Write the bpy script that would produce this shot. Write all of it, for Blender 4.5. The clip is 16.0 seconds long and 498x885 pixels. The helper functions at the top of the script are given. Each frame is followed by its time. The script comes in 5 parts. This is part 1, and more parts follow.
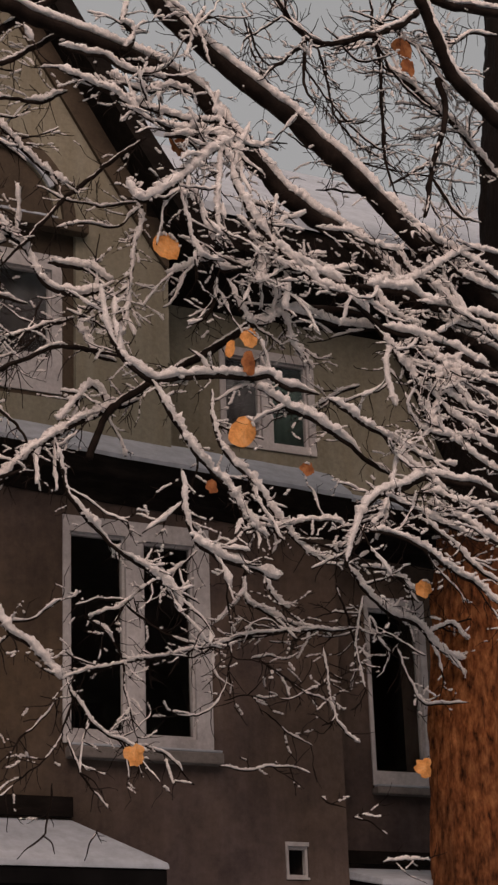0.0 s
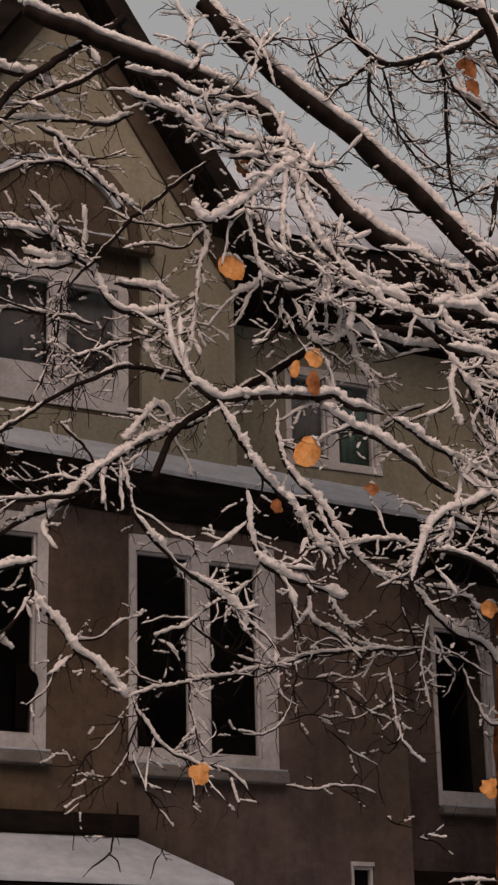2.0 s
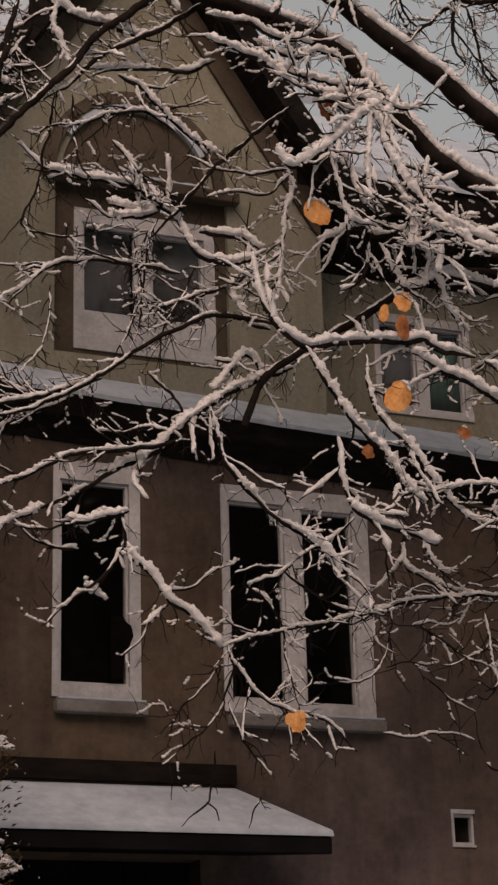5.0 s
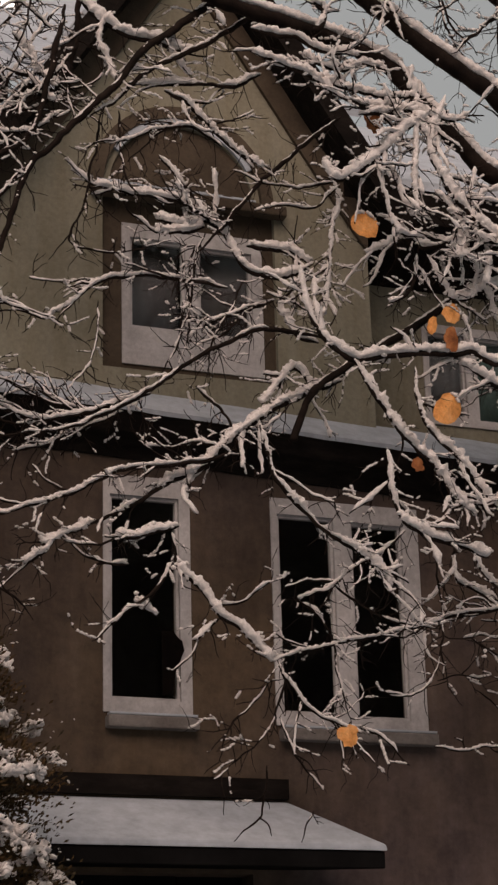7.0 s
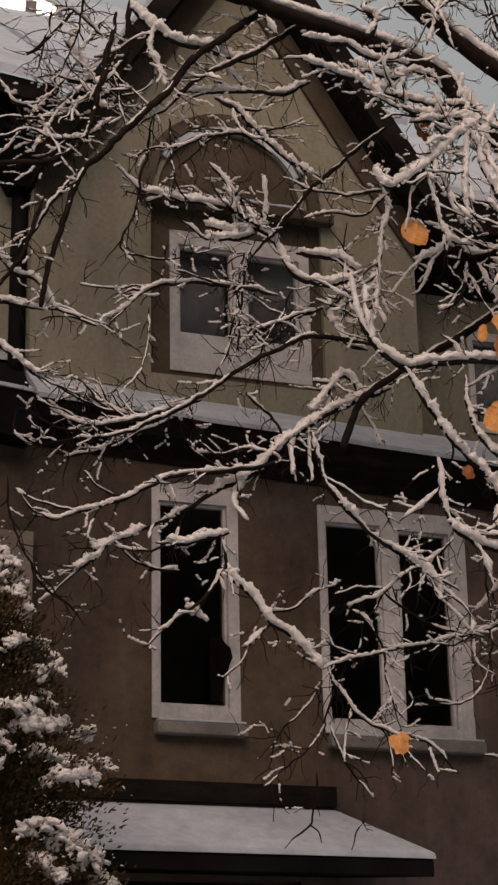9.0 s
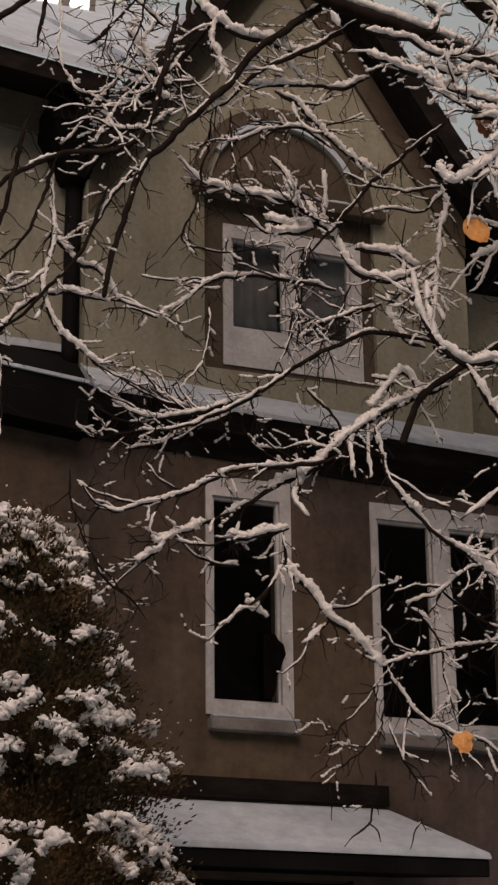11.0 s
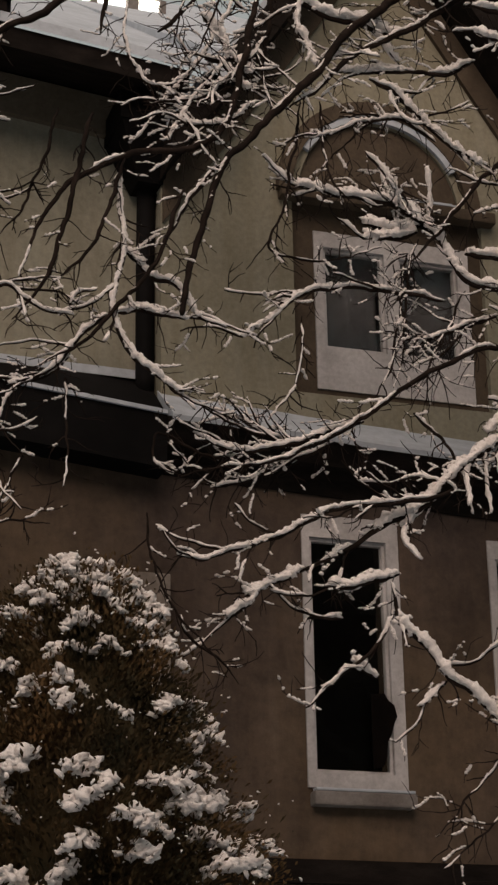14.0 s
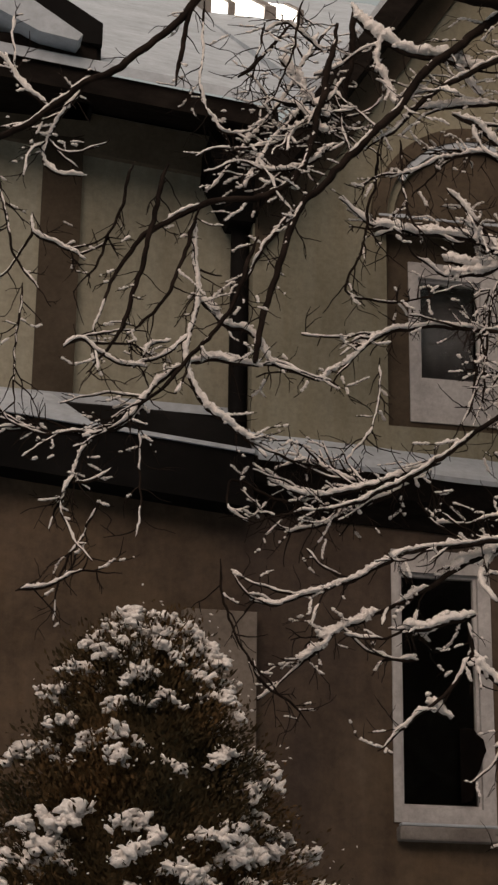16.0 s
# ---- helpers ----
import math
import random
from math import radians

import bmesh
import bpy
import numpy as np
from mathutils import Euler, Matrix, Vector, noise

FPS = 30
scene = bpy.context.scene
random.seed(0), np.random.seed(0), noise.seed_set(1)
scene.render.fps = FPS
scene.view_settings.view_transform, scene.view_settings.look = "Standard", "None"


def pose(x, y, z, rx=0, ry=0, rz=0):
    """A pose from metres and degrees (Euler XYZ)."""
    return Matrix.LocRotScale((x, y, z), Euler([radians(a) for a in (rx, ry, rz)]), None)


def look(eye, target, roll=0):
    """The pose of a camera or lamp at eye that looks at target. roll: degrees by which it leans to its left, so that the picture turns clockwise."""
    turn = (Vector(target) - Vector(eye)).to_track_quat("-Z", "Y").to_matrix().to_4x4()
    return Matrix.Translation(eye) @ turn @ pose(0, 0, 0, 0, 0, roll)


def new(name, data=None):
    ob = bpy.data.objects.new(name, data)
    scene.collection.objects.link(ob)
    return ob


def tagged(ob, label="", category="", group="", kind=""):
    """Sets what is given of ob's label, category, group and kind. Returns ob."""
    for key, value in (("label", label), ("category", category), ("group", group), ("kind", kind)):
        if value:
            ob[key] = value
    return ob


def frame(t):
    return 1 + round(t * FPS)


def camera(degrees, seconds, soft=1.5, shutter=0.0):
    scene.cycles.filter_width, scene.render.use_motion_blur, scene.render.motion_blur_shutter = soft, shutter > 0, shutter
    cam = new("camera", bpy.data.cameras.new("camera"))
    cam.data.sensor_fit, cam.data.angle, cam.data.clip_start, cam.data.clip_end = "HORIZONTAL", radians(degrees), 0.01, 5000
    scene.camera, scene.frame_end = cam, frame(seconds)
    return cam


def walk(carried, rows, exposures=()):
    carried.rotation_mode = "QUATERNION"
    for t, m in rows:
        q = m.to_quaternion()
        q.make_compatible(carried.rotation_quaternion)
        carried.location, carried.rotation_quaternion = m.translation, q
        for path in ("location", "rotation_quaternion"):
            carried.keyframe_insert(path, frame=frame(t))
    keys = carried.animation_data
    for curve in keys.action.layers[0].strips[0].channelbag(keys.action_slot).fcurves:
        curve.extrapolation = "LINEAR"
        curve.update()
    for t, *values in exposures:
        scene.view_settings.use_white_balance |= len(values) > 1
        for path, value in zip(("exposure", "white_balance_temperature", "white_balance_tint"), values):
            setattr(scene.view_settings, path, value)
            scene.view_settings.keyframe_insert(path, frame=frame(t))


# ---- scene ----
cam = camera(15.0, 16.0, soft=2.5)
PATH = [
    (0, (-5.691, -12.578, 1.945), (-4.818, -10.906, 2.609), -2.0),
    (0.5, (-5.629, -12.593, 1.965), (-4.771, -10.912, 2.629), -2.2),
    (1, (-5.602, -12.611, 1.96), (-4.764, -10.922, 2.629), -2.0),
    (1.5, (-5.642, -12.623, 1.954), (-4.819, -10.93, 2.631), -1.7),
    (2, (-5.69, -12.627, 1.942), (-4.884, -10.929, 2.626), -1.3),
    (2.5, (-5.714, -12.605, 1.923), (-4.92, -10.895, 2.59), -1.2),
    (3, (-5.692, -12.54, 1.91), (-4.902, -10.823, 2.564), -1.7),
    (3.5, (-5.682, -12.513, 1.887), (-4.903, -10.789, 2.537), -1.9),
    (4, (-5.663, -12.497, 1.883), (-4.893, -10.768, 2.527), -1.8),
    (4.5, (-5.65, -12.491, 1.873), (-4.903, -10.752, 2.519), -1.8),
    (5, (-5.646, -12.5, 1.868), (-4.922, -10.753, 2.518), -1.6),
    (7.5, (-5.636, -12.502, 1.898), (-4.978, -10.735, 2.563), -1.2),
    (7.7, (-5.631, -12.495, 1.895), (-4.977, -10.726, 2.562), -1.0),
    (8, (-5.645, -12.502, 1.888), (-4.995, -10.733, 2.557), -1.2),
    (8.2, (-5.672, -12.496, 1.887), (-5.025, -10.724, 2.551), -1.2),
    (10.3, (-6.18, -12.238, 1.883), (-5.504, -10.486, 2.57), -0.7),
    (10.5, (-6.232, -12.199, 1.886), (-5.556, -10.445, 2.57), -0.5),
    (11, (-6.348, -12.129, 1.863), (-5.669, -10.373, 2.538), -0.6),
    (11.5, (-6.443, -12.05, 1.852), (-5.792, -10.28, 2.52), -0.7),
    (12, (-6.171, -11.226, 2.106), (-5.524, -9.461, 2.787), -0.7),
    (12.5, (-5.997, -10.651, 2.309), (-5.34, -8.894, 3.003), -0.3),
    (13, (-5.951, -10.64, 2.337), (-5.303, -8.884, 3.042), -0.8),
    (13.5, (-5.905, -10.699, 2.373), (-5.28, -8.938, 3.084), -1.1),
    (14, (-5.932, -10.723, 2.428), (-5.337, -8.949, 3.133), -1.0),
    (14.5, (-5.863, -10.818, 2.51), (-5.29, -9.033, 3.204), -0.3),
    (15, (-5.601, -11.011, 2.635), (-5.101, -9.19, 3.294), -0.1),
    (15.5, (-5.249, -11.204, 2.761), (-4.831, -9.363, 3.422), 0.3),
    (16, (-5.085, -11.311, 2.869), (-4.732, -9.456, 3.528), 0.7),
]
walk(cam, [(t, look(e, a, r)) for t, e, a, r in PATH], [(0, 0.2, 7050, 22), (8, 0.2, 7000, 18), (12, 0.24, 6950, 16), (16, 0.16, 7100, 12)])

# ---- light ----
world = bpy.data.worlds.new("overcast_dusk")
scene.world = world
world.use_nodes = True
wt = world.node_tree
sky = wt.nodes.new("ShaderNodeTexSky")
sky.sky_type = "NISHITA"
sky.sun_disc = False
SUN_EL, SUN_ROT = radians(32), radians(200)
sky.sun_elevation, sky.sun_rotation = SUN_EL, SUN_ROT
sky.air_density, sky.dust_density = 1.0, 4.0
cloud = wt.nodes.new("ShaderNodeTexNoise")
cloud.inputs["Scale"].default_value = 2.2
cloud.inputs["Detail"].default_value = 5
cramp = wt.nodes.new("ShaderNodeValToRGB")
cramp.color_ramp.elements[0].color = (2.65, 2.95, 2.88, 1)
cramp.color_ramp.elements[1].color = (3.35, 3.6, 3.5, 1)
cmix = wt.nodes.new("ShaderNodeMix")
cmix.data_type = "RGBA"
cmix.inputs["Factor"].default_value = 0.88
wt.links.new(cloud.outputs["Fac"], cramp.inputs["Fac"])
wt.links.new(sky.outputs["Color"], cmix.inputs["A"])
wt.links.new(cramp.outputs["Color"], cmix.inputs["B"])
wt.links.new(cmix.outputs["Result"], wt.nodes["Background"].inputs["Color"])
wt.nodes["Background"].inputs["Strength"].default_value = 0.1

sun_data = bpy.data.lights.new("sun", "SUN")
sun_data.energy, sun_data.angle, sun_data.color = 1.74, radians(50), (1.0, 0.80, 0.70)
sun = new("sun", sun_data)
sun.matrix_world = look((-7, -16, 18), (0, 0, 5))


# ---- materials ----
def mat_base(name):
    m = bpy.data.materials.new(name)
    m.use_nodes = True
    nt = m.node_tree
    bsdf = nt.nodes["Principled BSDF"]
    co = nt.nodes.new("ShaderNodeTexCoord")
    return m, nt, bsdf, co.outputs["Object"]


def noise_node(nt, co, scale, detail=6, rough=0.6, stretch=None):
    n = nt.nodes.new("ShaderNodeTexNoise")
    n.inputs["Scale"].default_value, n.inputs["Detail"].default_value, n.inputs["Roughness"].default_value = scale, detail, rough
    if stretch:
        mp = nt.nodes.new("ShaderNodeMapping")
        mp.inputs["Scale"].default_value = stretch
        nt.links.new(co, mp.inputs["Vector"])
        nt.links.new(mp.outputs["Vector"], n.inputs["Vector"])
    else:
        nt.links.new(co, n.inputs["Vector"])
    return n.outputs["Fac"]


def ramp(nt, fac, stops):
    r = nt.nodes.new("ShaderNodeValToRGB")
    els = r.color_ramp.elements
    while len(els) < len(stops):
        els.new(0.5)
    for e, (p, c) in zip(els, stops):
        e.position, e.color = p, (*c, 1)
    nt.links.new(fac, r.inputs["Fac"])
    return r.outputs["Color"]


def blend(nt, a, b, fac, kind="MULTIPLY"):
    mx = nt.nodes.new("ShaderNodeMix")
    mx.data_type, mx.blend_type = "RGBA", kind
    mx.inputs["Factor"].default_value = fac
    nt.links.new(a, mx.inputs["A"])
    nt.links.new(b, mx.inputs["B"])
    return mx.outputs["Result"]


def bump(nt, bsdf, fac, strength, dist=0.01):
    b = nt.nodes.new("ShaderNodeBump")
    b.inputs["Strength"].default_value, b.inputs["Distance"].default_value = strength, dist
    nt.links.new(fac, b.inputs["Height"])
    nt.links.new(b.outputs["Normal"], bsdf.inputs["Normal"])


def surface(name, dark, mid, light, coarse, fine, rough=0.85, bumped=0.4, dist=0.01, metal=0.0, stretch=None, streak=None, gloss=0.25, tint=None):
    """A worn surface: three tones by a coarse noise, a fine grain over it, optional vertical run-off streaks."""
    m, nt, bsdf, co = mat_base(name)
    col = ramp(nt, noise_node(nt, co, coarse, 5, 0.6, stretch), [(0.3, dark), (0.5, mid), (0.72, light)])
    grain = noise_node(nt, co, fine, 8, 0.7, stretch)
    col = blend(nt, col, ramp(nt, grain, [(0.25, (0.62, 0.62, 0.62)), (0.7, (1.1, 1.1, 1.1))]), 0.75)
    if tint:
        wide = noise_node(nt, co, 0.45, 4, 0.55)
        col = blend(nt, col, ramp(nt, wide, [(0.38, tint[0]), (0.6, tint[1])]), 1.0)
        blot = noise_node(nt, co, 2.6, 7, 0.7)
        col = blend(nt, col, ramp(nt, blot, [(0.32, (0.60, 0.60, 0.63)), (0.53, (1.0, 1.0, 1.0)), (0.72, (1.3, 1.27, 1.2))]), 0.85)
    if streak:
        run = noise_node(nt, co, 3.0, 6, 0.65, (2.2, 2.2, 0.22))
        col = blend(nt, col, ramp(nt, run, [(0.36, streak), (0.6, (1, 1, 1))]), 0.8)
    nt.links.new(col, bsdf.inputs["Base Color"])
    bsdf.inputs["Roughness"].default_value, bsdf.inputs["Metallic"].default_value = rough, metal
    bsdf.inputs["Specular IOR Level"].default_value = gloss
    bump(nt, bsdf, grain, bumped, dist)
    return m


M_STUCCO = surface("ochre_stucco", (0.215, 0.201, 0.152), (0.285, 0.27, 0.208), (0.33, 0.316, 0.25), 0.7, 26, 0.92, 0.3, 0.008, streak=(0.86, 0.82, 0.76))
M_LOWER = surface("grey_brown_render", (0.078, 0.059, 0.047), (0.116, 0.089, 0.073), (0.160, 0.125, 0.104), 0.75, 16, 0.92, 0.5, 0.012, streak=(0.8, 0.77, 0.74), tint=((0.76, 0.75, 0.80), (1.14, 1.08, 0.93)))
# the render east of the canopy is a colder, purplish patch; its edge is ragged
ln = M_LOWER.node_tree
l_bsdf = ln.nodes["Principled BSDF"]
l_co = ln.nodes.new("ShaderNodeTexCoord").outputs["Object"]
l_sep = ln.nodes.new("ShaderNodeSeparateXYZ")
ln.links.new(l_co, l_sep.inputs["Vector"])
l_add = ln.nodes.new("ShaderNodeMath")
l_add.operation = "MULTIPLY_ADD"
l_add.inputs[1].default_value = 1.6
ln.links.new(noise_node(ln, l_co, 1.1, 5, 0.6), l_add.inputs[0])
ln.links.new(l_sep.outputs["X"], l_add.inputs[2])
l_mix = blend(ln, l_bsdf.inputs["Base Color"].links[0].from_socket, ramp(ln, l_add.outputs[0], [(0.0, (0.99, 0.98, 0.92)), (0.55, (1.10, 1.11, 1.22))]), 1.0)
ln.links.new(l_mix, l_bsdf.inputs["Base Color"])
M_TRIM = surface("brown_trim_render", (0.058, 0.044, 0.030), (0.085, 0.064, 0.045), (0.115, 0.09, 0.064), 2, 30, 0.9, 0.3)
M_WHITE = surface("white_window_paint", (0.40, 0.38, 0.375), (0.55, 0.53, 0.525), (0.66, 0.64, 0.635), 3, 30, 0.6, 0.2, 0.004)
M_SILL = surface("grey_sill_stone", (0.15, 0.13, 0.12), (0.21, 0.19, 0.175), (0.28, 0.26, 0.245), 4, 40, 0.85, 0.35)
M_DARKWOOD = surface("dark_stained_wood", (0.008, 0.0065, 0.0055), (0.014, 0.011, 0.0095), (0.024, 0.019, 0.016), 4, 30, 0.85, 0.4, stretch=(1, 3, 3), gloss=0.06)
M_METAL = surface("dark_sheet_metal", (0.004, 0.0037, 0.0037), (0.007, 0.0065, 0.0065), (0.012, 0.011, 0.011), 2, 14, 0.75, 0.15, 0.004, gloss=0.06)
M_TAN = surface("greyish_tan_stucco", (0.235, 0.228, 0.180), (0.32, 0.312, 0.25), (0.37, 0.36, 0.298), 0.8, 26, 0.92, 0.3, 0.008, streak=(0.84, 0.8, 0.76))
# flat snow greyed blue, branch snow bright and warm: their light is in the colours
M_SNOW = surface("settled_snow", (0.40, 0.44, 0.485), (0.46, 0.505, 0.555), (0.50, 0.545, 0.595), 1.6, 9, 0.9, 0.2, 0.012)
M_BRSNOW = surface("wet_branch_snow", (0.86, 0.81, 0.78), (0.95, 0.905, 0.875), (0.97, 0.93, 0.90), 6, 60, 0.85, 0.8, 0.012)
M_BARK = surface("dark_wet_bark", (0.009, 0.0065, 0.0055), (0.018, 0.0125, 0.010), (0.036, 0.025, 0.020), 7, 40, 0.9, 0.6, 0.01, gloss=0.08)
M_TRUNK = surface("red_brown_trunk_bark", (0.035, 0.012, 0.006), (0.30, 0.115, 0.046), (0.60, 0.28, 0.125), 9, 46, 0.9, 1.0, 0.03, stretch=(2.5, 2.5, 0.95), gloss=0.15, tint=((0.78, 0.72, 0.68), (1.5, 1.3, 1.1)))
# bark darkens with height to almost black on the upper stem, with a ragged edge
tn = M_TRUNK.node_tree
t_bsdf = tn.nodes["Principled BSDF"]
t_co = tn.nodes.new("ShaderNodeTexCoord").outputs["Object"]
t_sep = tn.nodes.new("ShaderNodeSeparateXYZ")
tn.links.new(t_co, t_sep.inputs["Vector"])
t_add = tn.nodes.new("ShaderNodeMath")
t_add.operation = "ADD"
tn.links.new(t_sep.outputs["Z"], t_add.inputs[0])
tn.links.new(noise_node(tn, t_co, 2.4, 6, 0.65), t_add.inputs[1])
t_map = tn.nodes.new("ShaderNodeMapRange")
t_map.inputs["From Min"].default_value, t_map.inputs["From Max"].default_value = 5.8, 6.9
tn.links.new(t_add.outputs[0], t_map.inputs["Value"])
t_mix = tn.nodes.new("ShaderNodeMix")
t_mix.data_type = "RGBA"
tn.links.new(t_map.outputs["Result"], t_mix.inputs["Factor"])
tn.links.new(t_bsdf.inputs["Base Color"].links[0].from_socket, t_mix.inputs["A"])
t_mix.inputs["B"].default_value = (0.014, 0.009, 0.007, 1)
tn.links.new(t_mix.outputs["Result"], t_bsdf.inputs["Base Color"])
M_PILASTER = surface("dark_brown_pilaster_render", (0.04, 0.03, 0.02), (0.06, 0.046, 0.032), (0.08, 0.062, 0.045), 2, 30, 0.9, 0.3)
M_EAVE_SHADE = surface("brown_eave_shade", (0.10, 0.08, 0.056), (0.145, 0.118, 0.084), (0.18, 0.15, 0.11), 1.4, 26, 0.92, 0.3)
M_PIER = surface("pale_pier_render", (0.17, 0.14, 0.118), (0.22, 0.187, 0.16), (0.26, 0.225, 0.195), 1.5, 24, 0.92, 0.4)
M_BLIND = surface("grey_blind_cloth", (0.085, 0.08, 0.085), (0.11, 0.105, 0.11), (0.135, 0.13, 0.135), 2, 30, 0.95, 0.2, 0.004, gloss=0.1)
M_TEAL = surface("teal_blind_cloth", (0.06, 0.10, 0.09), (0.08, 0.13, 0.115), (0.10, 0.16, 0.14), 2, 30, 0.95, 0.2, 0.004, gloss=0.1)
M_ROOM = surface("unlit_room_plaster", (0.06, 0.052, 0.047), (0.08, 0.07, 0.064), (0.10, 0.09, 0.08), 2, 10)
M_SHRUB = surface("shrub_needles", (0.015, 0.015, 0.006), (0.052, 0.034, 0.013), (0.125, 0.066, 0.024), 2.6, 30, 0.9, 0.3)
M_LEAF = surface("orange_dead_leaf", (0.55, 0.20, 0.05), (0.86, 0.38, 0.115), (0.93, 0.47, 0.19), 14, 70, 0.75, 0.3, 0.004)
M_RUSTLEAF = surface("rusty_dead_leaf", (0.16, 0.05, 0.018), (0.34, 0.12, 0.04), (0.50, 0.22, 0.09), 14, 70, 0.8, 0.3, 0.004)
M_DRYLEAF = surface("brown_dead_leaf", (0.003, 0.002, 0.002), (0.005, 0.0035, 0.003), (0.008, 0.005, 0.004), 9, 60, 0.9, 0.3, 0.004, gloss=0.05)

M_GLASS = bpy.data.materials.new("dark_window_glass")
M_GLASS.use_nodes = True
gb = M_GLASS.node_tree.nodes["Principled BSDF"]
gb.inputs["Base Color"].default_value = (0.75, 0.8, 0.8, 1)
gb.inputs["Roughness"].default_value = 0.06
gb.inputs["Transmission Weight"].default_value = 1.0
gb.inputs["IOR"].default_value = 1.3

M_LIT = bpy.data.materials.new("lit_lamp_glass")
M_LIT.use_nodes = True
lb = M_LIT.node_tree.nodes["Principled BSDF"]
lb.inputs["Emission Color"].default_value = (1.0, 0.97, 0.9, 1)
lb.inputs["Emission Strength"].default_value = 3.0


# ---- building helpers ----
def bx(bm, x0, x1, y0, y1, z0, z1):
    v = [bm.verts.new((x, y, z)) for x in (x0, x1) for y in (y0, y1) for z in (z0, z1)]
    for f in ((0, 1, 3, 2), (4, 6, 7, 5), (0, 4, 5, 1), (2, 3, 7, 6), (0, 2, 6, 4), (1, 5, 7, 3)):
        bm.faces.new([v[i] for i in f])


def prism(bm, outline, y0, y1):
    """An outline in x, z, drawn out from y0 to y1."""
    a = [bm.verts.new((x, y0, z)) for x, z in outline]
    b = [bm.verts.new((x, y1, z)) for x, z in outline]
    bm.faces.new(a)
    bm.faces.new(b[::-1])
    for i in range(len(a)):
        j = (i + 1) % len(a)
        bm.faces.new((a[j], a[i], b[i], b[j]))


def solid(bm, bottom, top):
    """A closed body between two outlines of x, y, z points."""
    a = [bm.verts.new(p) for p in bottom]
    b = [bm.verts.new(p) for p in top]
    bm.faces.new(a[::-1])
    bm.faces.new(b)
    for i in range(len(a)):
        j = (i + 1) % len(a)
        bm.faces.new((a[i], a[j], b[j], b[i]))


def part(name, bm, material, parent=None, label="", smooth=False, bevel=0.0):
    if bevel:
        bmesh.ops.bevel(bm, geom=bm.edges[:], offset=bevel, segments=2, affect="EDGES", profile=0.6)
    bmesh.ops.recalc_face_normals(bm, faces=bm.faces)
    me = bpy.data.meshes.new(name)
    bm.to_mesh(me)
    bm.free()
    me.materials.append(material)
    if smooth:
        me.polygons.foreach_set("use_smooth", [True] * len(me.polygons))
    ob = new(name, me)
    if parent:
        ob.parent = parent
    if label:
        ob["label"] = label
    return ob


def boxes(name, rows, material, parent=None, label="", bevel=0.0):
    bm = bmesh.new()
    for r in rows:
        bx(bm, *r)
    return part(name, bm, material, parent, label, bevel=bevel)


def panel(bm, x0, x1, z0, z1, y0, y1, holes=()):
    """A wall slab with rectangular openings (x0, x1, z0, z1) right through it."""
    xs = sorted({x0, x1, *[h[0] for h in holes], *[h[1] for h in holes]})
    zs = sorted({z0, z1, *[h[2] for h in holes], *[h[3] for h in holes]})
    for xa, xb in zip(xs, xs[1:]):
        for za, zb in zip(zs, zs[1:]):
            cx, cz = (xa + xb) / 2, (za + zb) / 2
            if not any(h[0] < cx < h[1] and h[2] < cz < h[3] for h in holes):
                bx(bm, xa, xb, y0, y1, za, zb)
    bmesh.ops.remove_doubles(bm, verts=bm.verts, dist=1e-5)
    seen = {}
    for f in bm.faces:
        c = f.calc_center_median()
        seen.setdefault((round(c.x, 4), round(c.y, 4), round(c.z, 4)), []).append(f)
    bmesh.ops.delete(bm, geom=[f for fs in seen.values() if len(fs) > 1 for f in fs], context="FACES")


def structure(ob, label, category):
    return tagged(ob, label, category, kind="structure")


def window(name, y, outer, panes, label, sill=None):
    """A window in the opening outer (x0, x1, z0, z1) of a wall whose face is at y; panes are the glazed fields."""
    x0, x1, z0, z1 = outer
    panes = [(a - 0.016, b + 0.016, c - 0.012, d + 0.014) for a, b, c, d in panes]
    top = new(name)
    top.location = ((x0 + x1) / 2, y, z0)
    structure(top, label, "window")

    def put(ob):
        ob.location = (-(x0 + x1) / 2, -y, -z0)
        return ob
    bm = bmesh.new()
    panel(bm, x0, x1, z0, z1, y - 0.015, y + 0.09, panes)
    put(part("window_frame", bm, M_WHITE, top, "weathered white painted frame"))
    for a, b, c, d in panes:
        bm = bmesh.new()
        panel(bm, a + 0.002, b - 0.002, c + 0.002, d - 0.002, y + 0.012, y + 0.06, [(a + 0.022, b - 0.022, c + 0.022, d - 0.022)])
        put(part("sash", bm, M_WHITE, top))
        bm = bmesh.new()
        bx(bm, a + 0.015, b - 0.015, y + 0.034, y + 0.038, c + 0.015, d - 0.015)
        g = put(part("pane", bm, M_GLASS, top, "dark reflecting glass pane"))
        g.visible_shadow = False
    if sill:
        a, b, c, d = sill
        bm = bmesh.new()
        bx(bm, a, b, y - 0.09, y + 0.02, c, d)
        put(part("window_sill", bm, M_SILL, top, "grey stone sill with thin snow", bevel=0.012))
        bm = bmesh.new()
        bx(bm, a + 0.01, b - 0.01, y - 0.085, y - 0.018, d + 0.001, d + 0.02)
        put(part("sill_snow", bm, M_SNOW, top, "thin line of snow", bevel=0.008))
    return top


def curve_points(ctrl, step):
    """Catmull-Rom samples through the control points, about step apart."""
    p = [Vector(c) for c in ctrl]
    p = [p[0] * 2 - p[1]] + p + [p[-1] * 2 - p[-2]]
    out = []
    for i in range(1, len(p) - 2):
        n = max(1, int((p[i + 1] - p[i]).length / step))
        for k in range(n):
            t = k / n
            a, b, c, d = p[i - 1], p[i], p[i + 1], p[i + 2]
